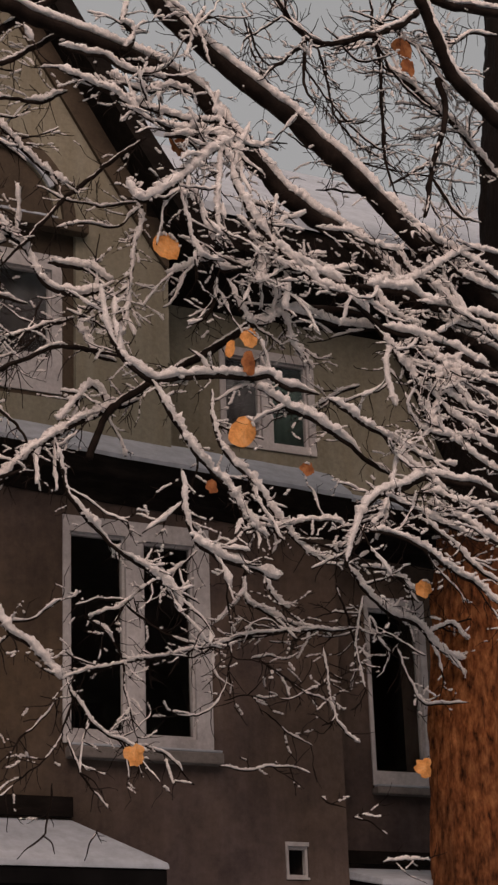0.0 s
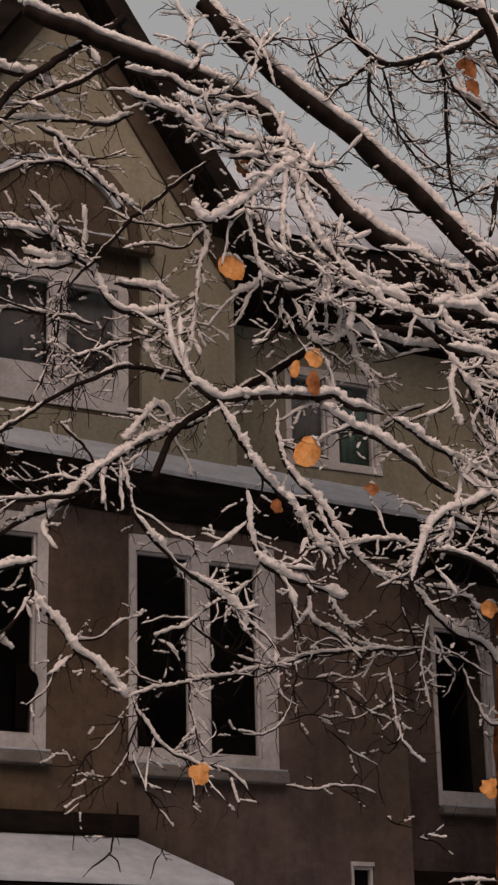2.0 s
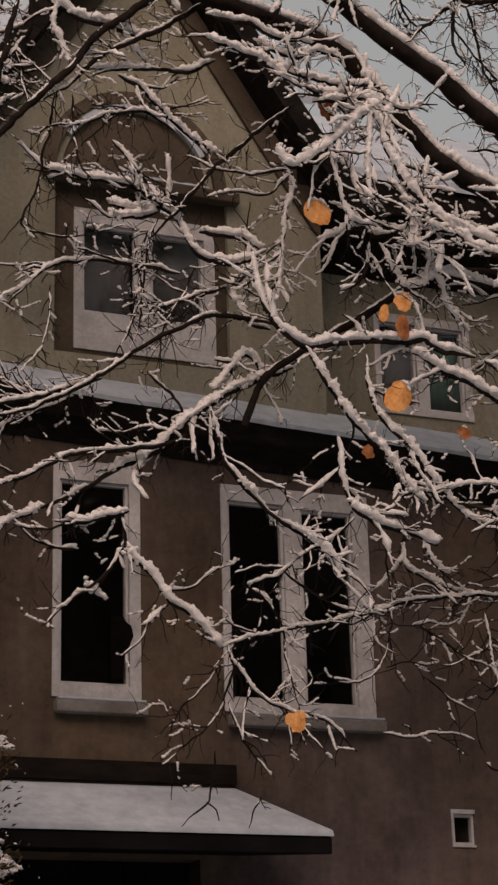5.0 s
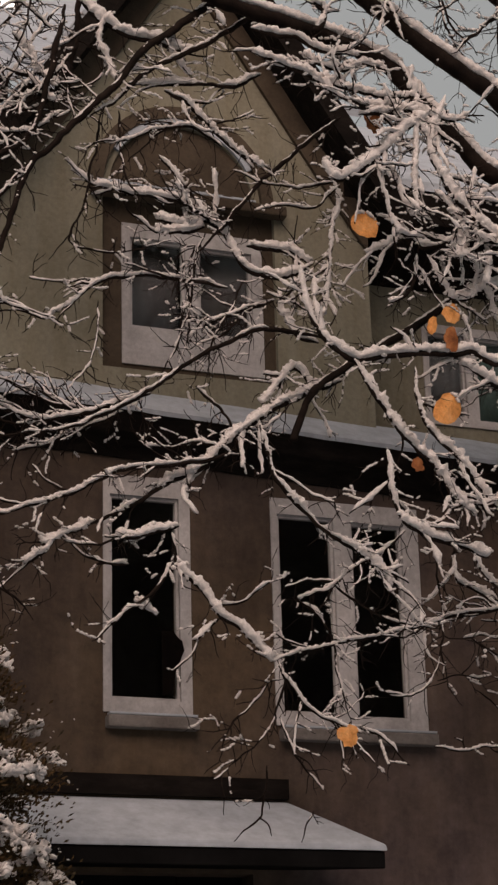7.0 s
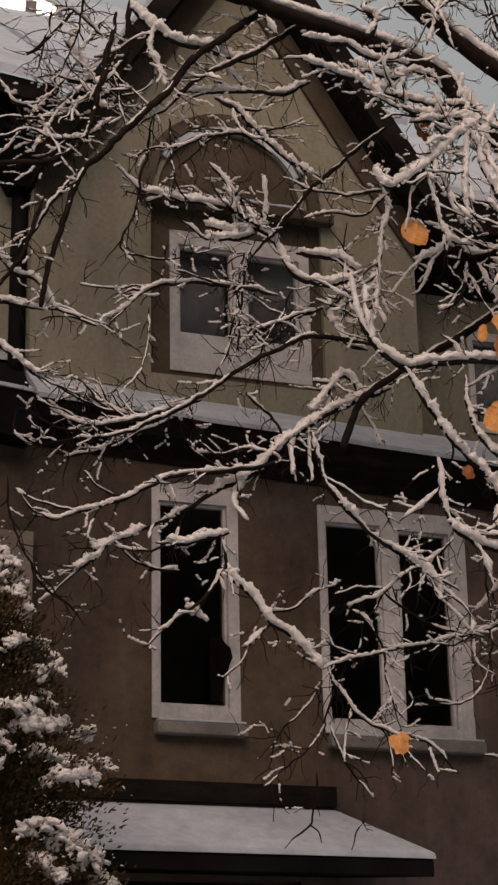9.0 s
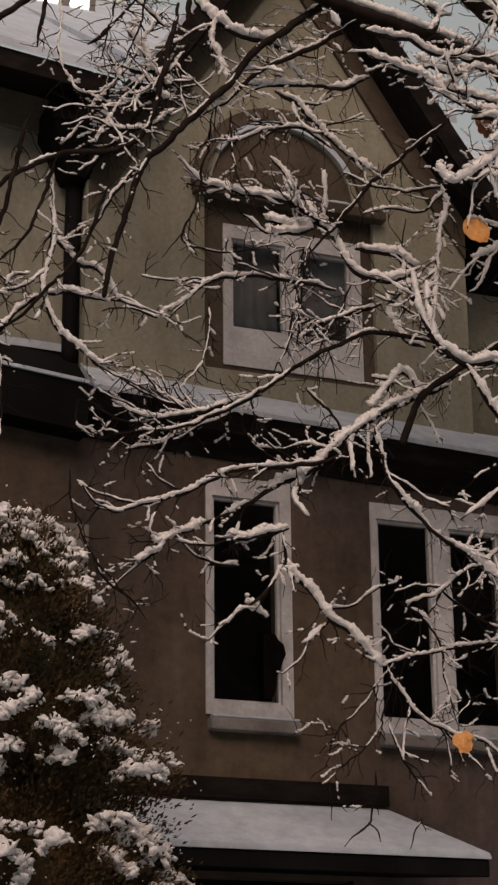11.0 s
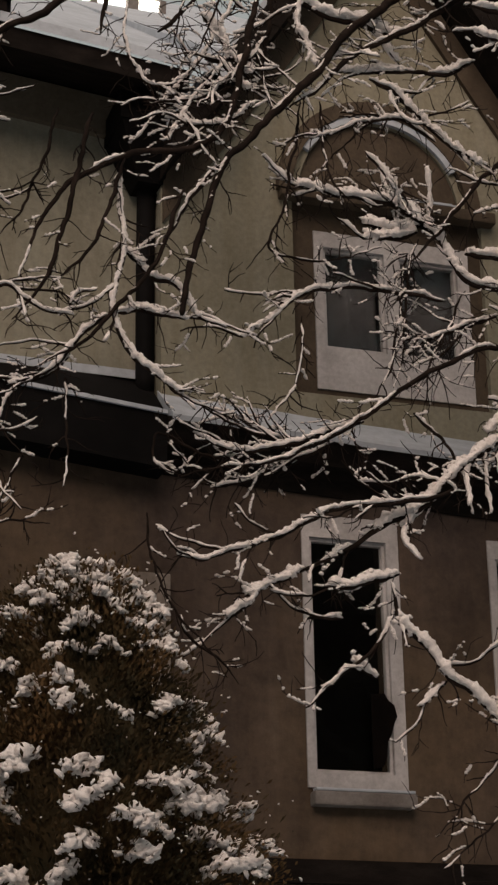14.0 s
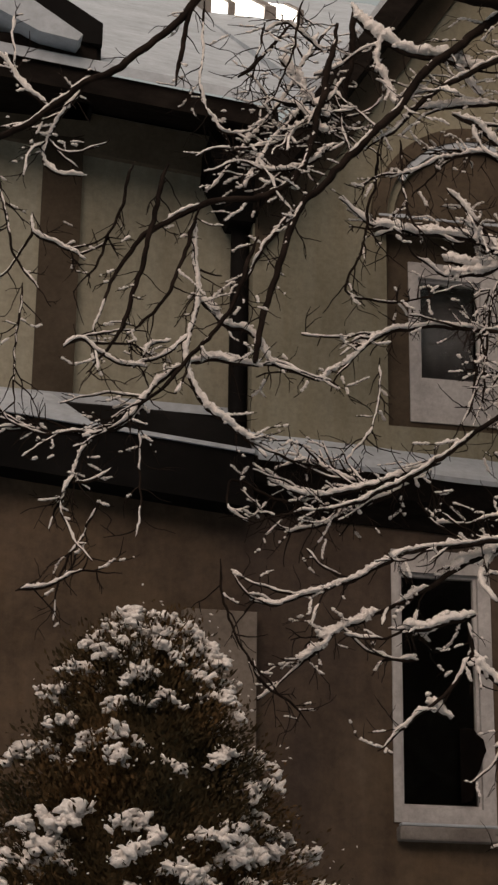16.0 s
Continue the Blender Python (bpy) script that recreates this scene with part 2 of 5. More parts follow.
            out.append(0.5 * ((2 * b) + (c - a) * t + (2 * a - 5 * b + 4 * c - d) * t * t + (3 * b - a - 3 * c + d) * t ** 3))
    out.append(p[-2])
    return out


def tube(bm, pts, radii, sides, rough=0.0, belly=1.0):
    """A tube through the points; rough makes its skin uneven, belly flattens its underside."""
    rings = []
    ring_angles = [2 * math.pi * k / sides for k in range(sides)]
    for i, (p, r) in enumerate(zip(pts, radii)):
        d = (pts[min(i + 1, len(pts) - 1)] - pts[max(i - 1, 0)]).normalized()
        u = d.cross(Vector((0.13, 0.97, 0.2))).normalized()
        v = d.cross(u)
        ring = []
        for a in ring_angles:
            o = (u * math.cos(a) + v * math.sin(a)) * r
            if rough:
                o *= 1 + rough * noise.noise((p + o) * 62) + 0.6 * rough * noise.noise((p + o) * 130)
            if o.z < 0:
                o.z *= belly
            ring.append(bm.verts.new(p + o))
        rings.append(ring)
    for a, b in zip(rings, rings[1:]):
        for k in range(sides):
            bm.faces.new((a[k], a[(k + 1) % sides], b[(k + 1) % sides], b[k]))
    bm.faces.new(rings[0])
    bm.faces.new(rings[-1][::-1])


# ---- ground ----
bm = bmesh.new()
N, HALF = 60, 600.0
grid = []
for i in range(N + 1):
    row = []
    for j in range(N + 1):
        x, y = [math.copysign(abs(k / (N / 2) - 1) ** 3 * HALF, k - N / 2) for k in (i, j)]
        row.append(bm.verts.new((x, y, 0.3 + 0.05 * noise.noise((x * 0.4, y * 0.4, 0)))))
    grid.append(row)
for i in range(N):
    for j in range(N):
        bm.faces.new((grid[i][j], grid[i + 1][j], grid[i + 1][j + 1], grid[i][j + 1]))
structure(part("ground", bm, M_SNOW, smooth=True), "snow covered ground in front of the house", "ground")

# ---- lower storey ----
NARROW = (-2.0, -1.345, 4.5, 6.235)
PAIR = (-0.712, 0.488, 4.458, 6.165)
VENT = (1.062, 1.255, 3.535, 3.81)
SHOP = (-7.0, -0.92, 0.4, 3.41)
bm = bmesh.new()
panel(bm, -9.0, 1.6, 0.2, 6.62, 0.0, 0.4, [NARROW, PAIR, VENT, SHOP])
structure(part("wall_lower", bm, M_LOWER), "stained grey-brown rendered ground floor wall", "wall")
RIGHTWIN = (2.03, 2.60, 4.32, 5.86)
bm = bmesh.new()
panel(bm, 1.6, 12.0, 0.2, 6.62, 0.3, 0.7, [RIGHTWIN])
structure(part("wall_lower_setback", bm, M_LOWER), "set back grey-brown rendered wall", "wall")

window("window_1", 0.0, NARROW, [(-1.935, -1.445, 4.605, 6.075)], "tall narrow white framed window with dark glass", (-1.985, -1.318, 4.385, 4.47))
window("window_2", 0.0, PAIR, [(-0.645, -0.225, 4.56, 6.03), (-0.055, 0.338, 4.545, 6.01)], "white framed double casement window with dark glass", (-0.69, 0.535, 4.345, 4.43))
window("window_3", 0.3, RIGHTWIN, [(2.075, 2.525, 4.43, 5.75)], "tall white framed window beside the tree trunk", (2.02, 2.61, 4.245, 4.30))
window("window_4", 0.0, VENT, [(1.09, 1.24, 3.562, 3.765)], "tiny white framed cellar window")

# rooms behind the glass, their dimness put into the dark plaster colour
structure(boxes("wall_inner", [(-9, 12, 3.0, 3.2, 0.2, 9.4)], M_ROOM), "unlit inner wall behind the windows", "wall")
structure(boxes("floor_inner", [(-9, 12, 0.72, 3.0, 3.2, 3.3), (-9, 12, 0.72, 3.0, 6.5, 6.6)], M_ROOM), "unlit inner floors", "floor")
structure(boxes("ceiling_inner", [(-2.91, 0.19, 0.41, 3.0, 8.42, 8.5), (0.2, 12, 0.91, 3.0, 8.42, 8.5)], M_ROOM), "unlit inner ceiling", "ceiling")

# ---- string course between the storeys ----
def tilt(x):
    return -0.047 * x


def course(name, x0, x1, rows, material, label):
    """A moulding along x whose section is given as y, z pairs; it sags to one end with the old house."""
    bm = bmesh.new()
    n = max(2, int((x1 - x0) / 0.12))
    rings = []
    for i in range(n + 1):
        x = x0 + (x1 - x0) * i / n
        rings.append([bm.verts.new((x, y + 0.006 * noise.noise((x * 3, k, 2.0)), z + tilt(x) + 0.008 * noise.noise((x * 4, k * 3.1, 5.0)))) for k, (y, z) in enumerate(rows)])
    m = len(rows)
    for a, b in zip(rings, rings[1:]):
        for k in range(m):
            bm.faces.new((a[k], a[(k + 1) % m], b[(k + 1) % m], b[k]))
    bm.faces.new(rings[0])
    bm.faces.new(rings[-1][::-1])
    return structure(part(name, bm, material), label, "ledge")


course("trim_cornice", -2.93, 1.62, [(0.1, 6.28), (-0.02, 6.28), (-0.06, 6.36), (-0.20, 6.42), (-0.26, 6.49), (-0.30, 6.535), (-0.30, 6.56), (0.1, 6.70)], M_DARKWOOD, "dark weathered cornice below the upper storey")
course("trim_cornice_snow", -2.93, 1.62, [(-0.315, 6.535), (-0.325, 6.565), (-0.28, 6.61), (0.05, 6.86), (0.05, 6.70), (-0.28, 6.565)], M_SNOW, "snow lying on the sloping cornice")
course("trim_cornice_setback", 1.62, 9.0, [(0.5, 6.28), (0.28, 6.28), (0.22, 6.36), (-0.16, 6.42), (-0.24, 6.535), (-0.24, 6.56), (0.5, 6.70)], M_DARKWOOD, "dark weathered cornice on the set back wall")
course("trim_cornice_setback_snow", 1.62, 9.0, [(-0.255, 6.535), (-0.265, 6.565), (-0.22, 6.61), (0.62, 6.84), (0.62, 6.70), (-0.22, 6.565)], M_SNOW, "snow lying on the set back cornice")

# ---- lower canopy ----
bm = bmesh.new()
solid(bm, [(-7.0, -0.62, 3.385), (-0.19, -0.62, 3.385), (-0.62, 0.0, 3.44), (-7.0, 0.0, 3.44)],
      [(-7.0, -0.62, 3.50), (-0.19, -0.62, 3.50), (-0.62, 0.0, 3.84), (-7.0, 0.0, 3.84)])
canopy = new("entrance_canopy")
tagged(canopy, "dark lean-to entrance canopy under an even sheet of snow", "canopy")
canopy.location = (-3.0, -0.3, 3.3)


def under(ob, parent):
    ob.parent = parent
    ob.location = -Vector(parent.location)
    return ob


under(part("canopy_body", bm, M_METAL, bevel=0.01), canopy)
bm = bmesh.new()
solid(bm, [(-7.0, -0.635, 3.50), (-0.17, -0.635, 3.50), (-0.62, -0.004, 3.845), (-7.0, -0.004, 3.845)],
      [(-7.0, -0.63, 3.552), (-0.185, -0.63, 3.548), (-0.655, -0.004, 3.915), (-7.0, -0.004, 3.915)])
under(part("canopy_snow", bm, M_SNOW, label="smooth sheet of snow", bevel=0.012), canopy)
under(boxes("flashing", [(-7.0, -0.65, -0.05, -0.004, 3.925, 4.065)], M_DARKWOOD, label="dark board above the snow"), canopy)
structure(boxes("door_1", [(-7.0 + 0.8 * i, -6.22 + 0.8 * i, 0.2 + 0.02 * (i % 2), 0.26, 0.3, 3.41) for i in range(8)], M_METAL), "dark boarded shop front below the canopy", "door")
bm = bmesh.new()
solid(bm, [(1.62, -0.45, 3.30), (4.4, -0.45, 3.30), (4.4, 0.29, 3.42), (1.62, 0.29, 3.42)],
      [(1.62, -0.45, 3.45), (4.4, -0.45, 3.45), (4.4, 0.29, 3.60), (1.62, 0.29, 3.60)])
canopy_b = new("side_canopy")
tagged(canopy_b, "small dark canopy with a cover of snow", "canopy")
canopy_b.location = (3.0, 0.0, 3.3)
under(part("canopy_body", bm, M_DARKWOOD), canopy_b)
bm = bmesh.new()
solid(bm, [(1.6, -0.47, 3.452), (4.4, -0.47, 3.452), (4.4, 0.285, 3.602), (1.6, 0.285, 3.602)],
      [(1.62, -0.46, 3.50), (4.4, -0.46, 3.50), (4.4, 0.285, 3.67), (1.62, 0.285, 3.67)])
under(part("canopy_snow", bm, M_SNOW, label="cover of snow", bevel=0.012), canopy_b)
under(boxes("flashing", [(1.61, 4.4, 0.25, 0.296, 3.70, 3.80)], M_DARKWOOD), canopy_b)

# ---- gable ----
AX, APEX = -1.32, 10.92
GW = (-1.838, -0.70, 7.135, 8.29)
GL, GR = -2.92, 0.195


def rake(x):
    d = abs(x - AX)
    return APEX - 1.55 * d + (0.10 * max(0.0, d - 0.9) ** 2)


bm = bmesh.new()
panel(bm, GL, GR, 6.6, 8.5, 0.0, 0.4, [(-2.0, -0.6, 7.08, 8.5)])
xs = [GL + (GR - GL) * i / 24 for i in range(25)]
# outline above the window head, under the two rakes
prism(bm, [(GL, 8.5), (GR, 8.5)] + [(x, rake(x)) for x in reversed(xs)], 0.0, 0.4)
structure(part("wall_gable", bm, M_STUCCO), "ochre stuccoed gable wall of the upper storey", "wall")
bm = bmesh.new()
panel(bm, -2.0, -0.6, 7.08, 8.5, 0.05, 0.38, [GW])
structure(part("wall_window_niche", bm, M_TRIM), "brown rendered recess round the gable window", "wall")
window("window_5", 0.05, GW, [(-1.755, -1.345, 7.45, 8.165), (-1.205, -0.80, 7.45, 8.15)], "white framed double window in the gable")


def arch(name, r0, r1, y0, y1, material, label, a0=0, a1=180, cz=8.50, cx=-1.32):
    bm = bmesh.new()
    n = 28
    rings = []
    for i in range(n + 1):
        a = radians(a0 + (a1 - a0) * i / n)
        rings.append([bm.verts.new((cx + r * math.cos(a), y, cz + r * math.sin(a) * 1.02)) for r, y in ((r0, y0), (r1, y0), (r1, y1), (r0, y1))])
    for a, b in zip(rings, rings[1:]):
        for k in range(4):
            bm.faces.new((a[k], a[(k + 1) % 4], b[(k + 1) % 4], b[k]))
    bm.faces.new(rings[0])
    bm.faces.new(rings[-1][::-1])
    return structure(part(name, bm, material), label, "moulding")


arch("trim_arch", 0.645, 0.745, -0.075, 0.01, M_TRIM, "brown round arch moulding over the gable window", cz=8.54, cx=-1.37)
arch("trim_arch_inner", 0.59, 0.643, -0.035, 0.01, M_STUCCO, "ochre inner roll of the arch moulding", cz=8.54, cx=-1.37)
arch("trim_arch_snow", 0.598, 0.645, -0.066, -0.036, M_SNOW, "thin snow caught along the inner roll of the arch", 28, 150, cz=8.54, cx=-1.37)
arch("trim_lunette", 0.0, 0.588, -0.012, 0.0, M_TRIM, "brown blind lunette inside the arch", cz=8.54, cx=-1.37)
structure(boxes("trim_lintel", [(-2.10, -0.52, -0.09, 0.02, 8.47, 8.555)], M_TRIM, bevel=0.012), "projecting brown lintel shelf under the arch", "moulding")
bm = bmesh.new()
for i in range(22):
    x = -2.07 + 0.068 * i
    if noise.noise((x * 2.2, 4.0, 1.0)) > -0.22:
        h = 0.022 + 0.02 * noise.noise((x * 9, 1.0, 7.0))
        solid(bm, [(x, -0.088, 8.557), (x + 0.069, -0.088, 8.557), (x + 0.069, -0.016, 8.557), (x, -0.016, 8.557)],
              [(x, -0.08, 8.557 + h), (x + 0.069, -0.08, 8.559 + h), (x + 0.069, -0.016, 8.564 + h), (x, -0.016, 8.562 + h)])
structure(part("trim_lintel_snow", bm, M_SNOW, bevel=0.004), "broken line of snow on the lintel shelf", "snow")

# brown band on the wall along both rakes
for side, word in ((-1, "trim_rake_band_west"), (1, "trim_rake_band_east")):
    bm = bmesh.new()
    span = 1.59 if side < 0 else 1.51
    edge = [AX + side * span * i / 16 for i in range(17)]
    for xa, xb in zip(edge, edge[1:]):
        prism(bm, [(xa, rake(xa) - 0.33), (xb, rake(xb) - 0.33), (xb, rake(xb)), (xa, rake(xa))], -0.035, 0.002)
    bmesh.ops.remove_doubles(bm, verts=bm.verts, dist=1e-5)
    structure(part(word, bm, M_TRIM), "grey-brown rendered band under the gable verge", "moulding")

# rake boards, soffit and the snow above them
for side, word in ((-1, "trim_rake_west"), (1, "trim_rake_east")):
    for nm, off0, off1, y0, y1, m, lab in ((word, 0.0, 0.17, -0.36, 3.0, M_DARKWOOD, "dark overhanging gable verge"), (word + "_snow", 0.172, 0.215, -0.28, 3.0, M_SNOW, "snow on the gable roof")):
        bm = bmesh.new()
        low, high = [], []
        span = 1.62 if side < 0 else 1.76
        for i in range(19):
            x = AX + side * span * i / 18
            low.append((x, rake(x) + off0 * 1.8))
            high.append((x, rake(x) + off1 * 1.8))
        for i in range(18):
            prism(bm, [low[i], low[i + 1], high[i + 1], high[i]], y0, y1)
        bmesh.ops.remove_doubles(bm, verts=bm.verts, dist=1e-5)
        structure(part(nm, bm, m), lab, "roof edge")

# ---- set back upper storey on the east ----
EW = (0.93, 1.83, 7.13, 8.02)
bm = bmesh.new()
panel(bm, GR + 0.003, 9.0, 6.5, 8.9, 0.6, 0.9, [EW])
structure(part("wall_upper_east", bm, M_STUCCO), "ochre stuccoed set back upper wall", "wall")
window("window_6", 0.6, EW, [(0.99, 1.30, 7.22, 7.93), (1.43, 1.75, 7.2, 7.93)], "small white framed upper window")
bm = bmesh.new()
solid(bm, [(0.0, -0.02, 8.62), (9.0, -0.02, 8.62), (9.0, 0.62, 8.30), (0.0, 0.62, 8.30)],
      [(0.0, -0.05, 8.88), (9.0, -0.05, 8.88), (9.0, 0.62, 9.35), (0.0, 0.62, 9.35)])
structure(part("trim_eave_east", bm, M_DARKWOOD), "dark boxed eave of the main roof", "eave")
bm = bmesh.new()
solid(bm, [(0.0, -0.08, 8.885), (9.0, -0.08, 8.885), (9.0, 4.0, 11.74), (0.0, 4.0, 11.74)],
      [(0.0, -0.06, 8.98), (9.0, -0.06, 8.98), (9.0, 4.0, 11.84), (0.0, 4.0, 11.84)])
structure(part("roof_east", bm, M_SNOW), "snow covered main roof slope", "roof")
bm = bmesh.new()
prism(bm, [(2.62, 8.32), (2.85, 8.42), (3.55, 7.02), (3.28, 6.9)], 0.15, 0.6)
structure(part("trim_verge_east", bm, M_DARKWOOD), "dark sloping verge board", "roof edge")

# ---- set back upper storey on the west ----
def sag(rows):
    """Points of the west eave, which sinks towards the gable."""
    return [(x, y, z - 0.10 * (max(x, -5.5) + 3.63)) for x, y, z in rows]


bm = bmesh.new()
panel(bm, -9.0, GL - 0.003, 6.6, 9.5, 0.25, 0.6)
structure(part("wall_upper_west", bm, M_TAN), "greyish tan stuccoed set back wall", "wall")
structure(boxes("trim_pilaster_west", [(-4.33, -4.065, 0.19, 0.252, 7.1, 9.06)], M_PILASTER), "brown rendered pilaster", "pilaster")
bm = bmesh.new()
for xa, xb in ((-9.0, -5.5), (-5.5, -2.84)):
    solid(bm, sag([(xa, -0.40, 9.03), (xb, -0.40, 9.03), (xb, 0.3, 9.27), (xa, 0.3, 9.27)]),
          sag([(xa, -0.42, 9.17), (xb, -0.42, 9.17), (xb, 0.3, 9.6), (xa, 0.3, 9.6)]))
structure(part("trim_eave_west", bm, M_DARKWOOD), "dark boxed eave", "eave")
# brown strip on the wall, its colour stands in for the eave's shade
bm = bmesh.new()
for xa, xb in ((-9.0, -5.5), (-5.5, -2.95)):
    solid(bm, sag([(xa, 0.2, 8.92), (xb, 0.2, 8.92), (xb, 0.252, 8.92), (xa, 0.252, 8.92)]),
          sag([(xa, 0.2, 9.22), (xb, 0.2, 9.22), (xb, 0.252, 9.25), (xa, 0.252, 9.25)]))
structure(part("trim_eave_shade_west", bm, M_EAVE_SHADE), "brown strip standing in for shade under the eave", "moulding")
bm = bmesh.new()
for xa, xb, xc in ((-9.0, -5.5, -5.5), (-5.5, -2.5, -2.0)):
    solid(bm, sag([(xa, -0.45, 9.172), (xb, -0.45, 9.172)]) + [(xc, 9.0, 16.1), (xa, 9.0, 16.1)],
          sag([(xa, -0.44, 9.25), (xb, -0.44, 9.25)]) + [(xc, 9.0, 16.16), (xa, 9.0, 16.16)])
solid(bm, [(-2.6, 0.2, 9.64), (0.3, 0.2, 9.64), (0.3, 9.0, 16.03), (-2.6, 9.0, 16.03)],
      [(-2.6, 0.19, 9.71), (0.3, 0.19, 9.71), (0.3, 9.0, 16.13), (-2.6, 9.0, 16.13)])
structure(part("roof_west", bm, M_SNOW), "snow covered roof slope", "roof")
# sheet metal apron over the lower storey
WEST = ((-9.0, -5.5), (-5.5, -2.94))
bm, rim, top_line, cover = bmesh.new(), bmesh.new(), bmesh.new(), bmesh.new()
for xa, xb in WEST:
    solid(bm, sag([(xa, -0.22, 6.45), (xb, -0.22, 6.45), (xb, 0.26, 6.45), (xa, 0.26, 6.45)]),
          sag([(xa, -0.22, 6.80), (xb, -0.22, 6.80)]) + [(xb, 0.26, 7.15), (xa, 0.26, 7.19)])
    solid(rim, sag([(xa, -0.24, 6.801), (xb, -0.24, 6.801), (xb, -0.19, 6.801), (xa, -0.19, 6.801)]),
          sag([(xa, -0.235, 6.83), (xb, -0.235, 6.83), (xb, -0.195, 6.83), (xa, -0.195, 6.83)]))
    solid(top_line, [(xa, 0.18, 7.16), (xb, 0.18, 7.12), (xb, 0.249, 7.152), (xa, 0.249, 7.192)],
          [(xa, 0.18, 7.22), (xb, 0.18, 7.18), (xb, 0.249, 7.195), (xa, 0.249, 7.235)])
for (xa, xb), xc in zip(((-9.0, -5.5), (-5.5, -3.95)), (-5.5, -4.15)):
    solid(cover, sag([(xa, -0.21, 6.812), (xb, -0.21, 6.812)]) + [(xc, 0.17, 7.115), (xa, 0.17, 7.125)],
          sag([(xa, -0.20, 6.87), (xb - 0.05, -0.20, 6.86)]) + [(xc - 0.05, 0.17, 7.18), (xa, 0.17, 7.19)])
structure(part("trim_apron", bm, M_METAL), "dark sheet metal apron roof", "apron roof")
structure(part("trim_apron_rim_snow", rim, M_SNOW), "thin snow on the gutter rim", "snow")
structure(part("trim_apron_top_snow", top_line, M_SNOW), "thin snow against the wall", "snow")
structure(part("trim_apron_snow", cover, M_SNOW), "snow lying on the apron roof", "snow")
# downpipe in the corner
bm = bmesh.new()
tube(bm, curve_points([(-2.985, 0.10, 8.95), (-2.985, 0.12, 8.6), (-2.985, 0.15, 8.0), (-2.985, 0.15, 7.0)], 0.1), [0.062] * 99, 12)
pipe = tagged(part("downpipe", bm, M_METAL, smooth=True), "dark metal downpipe in the wall corner", "downpipe")
bm = bmesh.new()
solid(bm, [(-3.08, -0.02, 8.45), (-2.90, -0.02, 8.45), (-2.90, 0.20, 8.45), (-3.08, 0.20, 8.45)],
      [(-3.24, -0.20, 8.80), (-2.88, -0.20, 8.80), (-2.88, 0.24, 8.80), (-3.24, 0.24, 8.80)])
bx(bm, -3.25, -2.87, -0.21, 0.24, 8.802, 9.0)
part("hopper", bm, M_METAL, pipe, "black rainwater hopper under the eave")
structure(boxes("trim_pier", [(-3.35, -2.885, -0.10, 0.05, 0.3, 5.745)], M_PIER, bevel=0.008), "lighter rendered pier on the ground floor wall", "pilaster")

# skylight with lamps burning behind it
def roof_z(y):
    return 9.19 + 0.732 * (y + 0.44)


skylight = new("roof_window")
tagged(skylight, "brightly lit roof window with three panes", "roof window")
for x0, x1 in ((-2.44, -2.27), (-2.20, -1.90), (-1.78, -1.56)):
    bm = bmesh.new()
    solid(bm, [(x0, 4.92, roof_z(4.92) + 0.05), (x1, 4.92, roof_z(4.92) + 0.05), (x1, 5.58, roof_z(5.58) + 0.05), (x0, 5.58, roof_z(5.58) + 0.05)],
          [(x0, 4.90, roof_z(4.92) + 0.16), (x1, 4.90, roof_z(4.92) + 0.16), (x1, 5.56, roof_z(5.58) + 0.16), (x0, 5.56, roof_z(5.58) + 0.16)])
    part("pane", bm, M_LIT, skylight, "glowing white pane")
for x0, x1 in ((-2.50, -2.442), (-2.268, -2.202), (-1.898, -1.782), (-1.558, -1.50)):
    bm = bmesh.new()
    solid(bm, [(x0, 4.88, roof_z(4.88) - 0.02), (x1, 4.88, roof_z(4.88) - 0.02), (x1, 5.62, roof_z(5.62) - 0.02), (x0, 5.62, roof_z(5.62) - 0.02)],
          [(x0, 4.85, roof_z(4.88) + 0.175), (x1, 4.85, roof_z(4.88) + 0.175), (x1, 5.59, roof_z(5.62) + 0.175), (x0, 5.59, roof_z(5.62) + 0.175)])
    part("bar", bm, M_SILL, skylight)

# dormer on the west roof
dormer = new("dormer")
tagged(dormer, "small dark boarded dormer with snow on its roof", "dormer")
dormer.location = (-4.6, -0.3, 9.2)
under(boxes("dormer_wall", [(-5.9, -4.06, -0.40, 1.6, 9.2, 9.46)], M_DARKWOOD), dormer)
bm = bmesh.new()
prism(bm, [(-5.9, 10.26), (-5.9, 10.48), (-4.60, 9.69), (-4.17, 9.41), (-4.20, 9.36), (-4.45, 9.40), (-4.70, 9.52)], -0.56, 0.9)
under(part("dormer_snow", bm, M_SNOW, label="sloping bank of snow on the dormer"), dormer)
bm = bmesh.new()
prism(bm, [(-5.9, 10.50), (-5.9, 10.81), (-4.58, 9.92), (-4.03, 9.58), (-4.03, 9.42), (-4.16, 9.43), (-4.60, 9.72)], -0.44, 1.5)
under(part("verge_board", bm, M_METAL, label="dark sloping verge board"), dormer)
under(boxes("cheek", [(-4.22, -4.03, -0.38, 1.4, 9.2, 9.48)], M_METAL), dormer)

# added unseen wall behind the viewer; darkens pane reflections and cuts low sky light
structure(boxes("wall_unseen_opposite", [(-60, 60, -34.5, -34, 0.2, 22.0)], M_LOWER), "unseen wall added to darken the pane reflections", "wall")

# ---- shrub ----
rnd = random.Random(11)
shrub = new("evergreen_shrub")
shrub.location = (-3.75, -1.35, 0.3)
tagged(shrub, "dense dark evergreen shrub loaded with clumps of snow", "shrub")
SX, SY, ST = -3.76, -1.35, 5.40


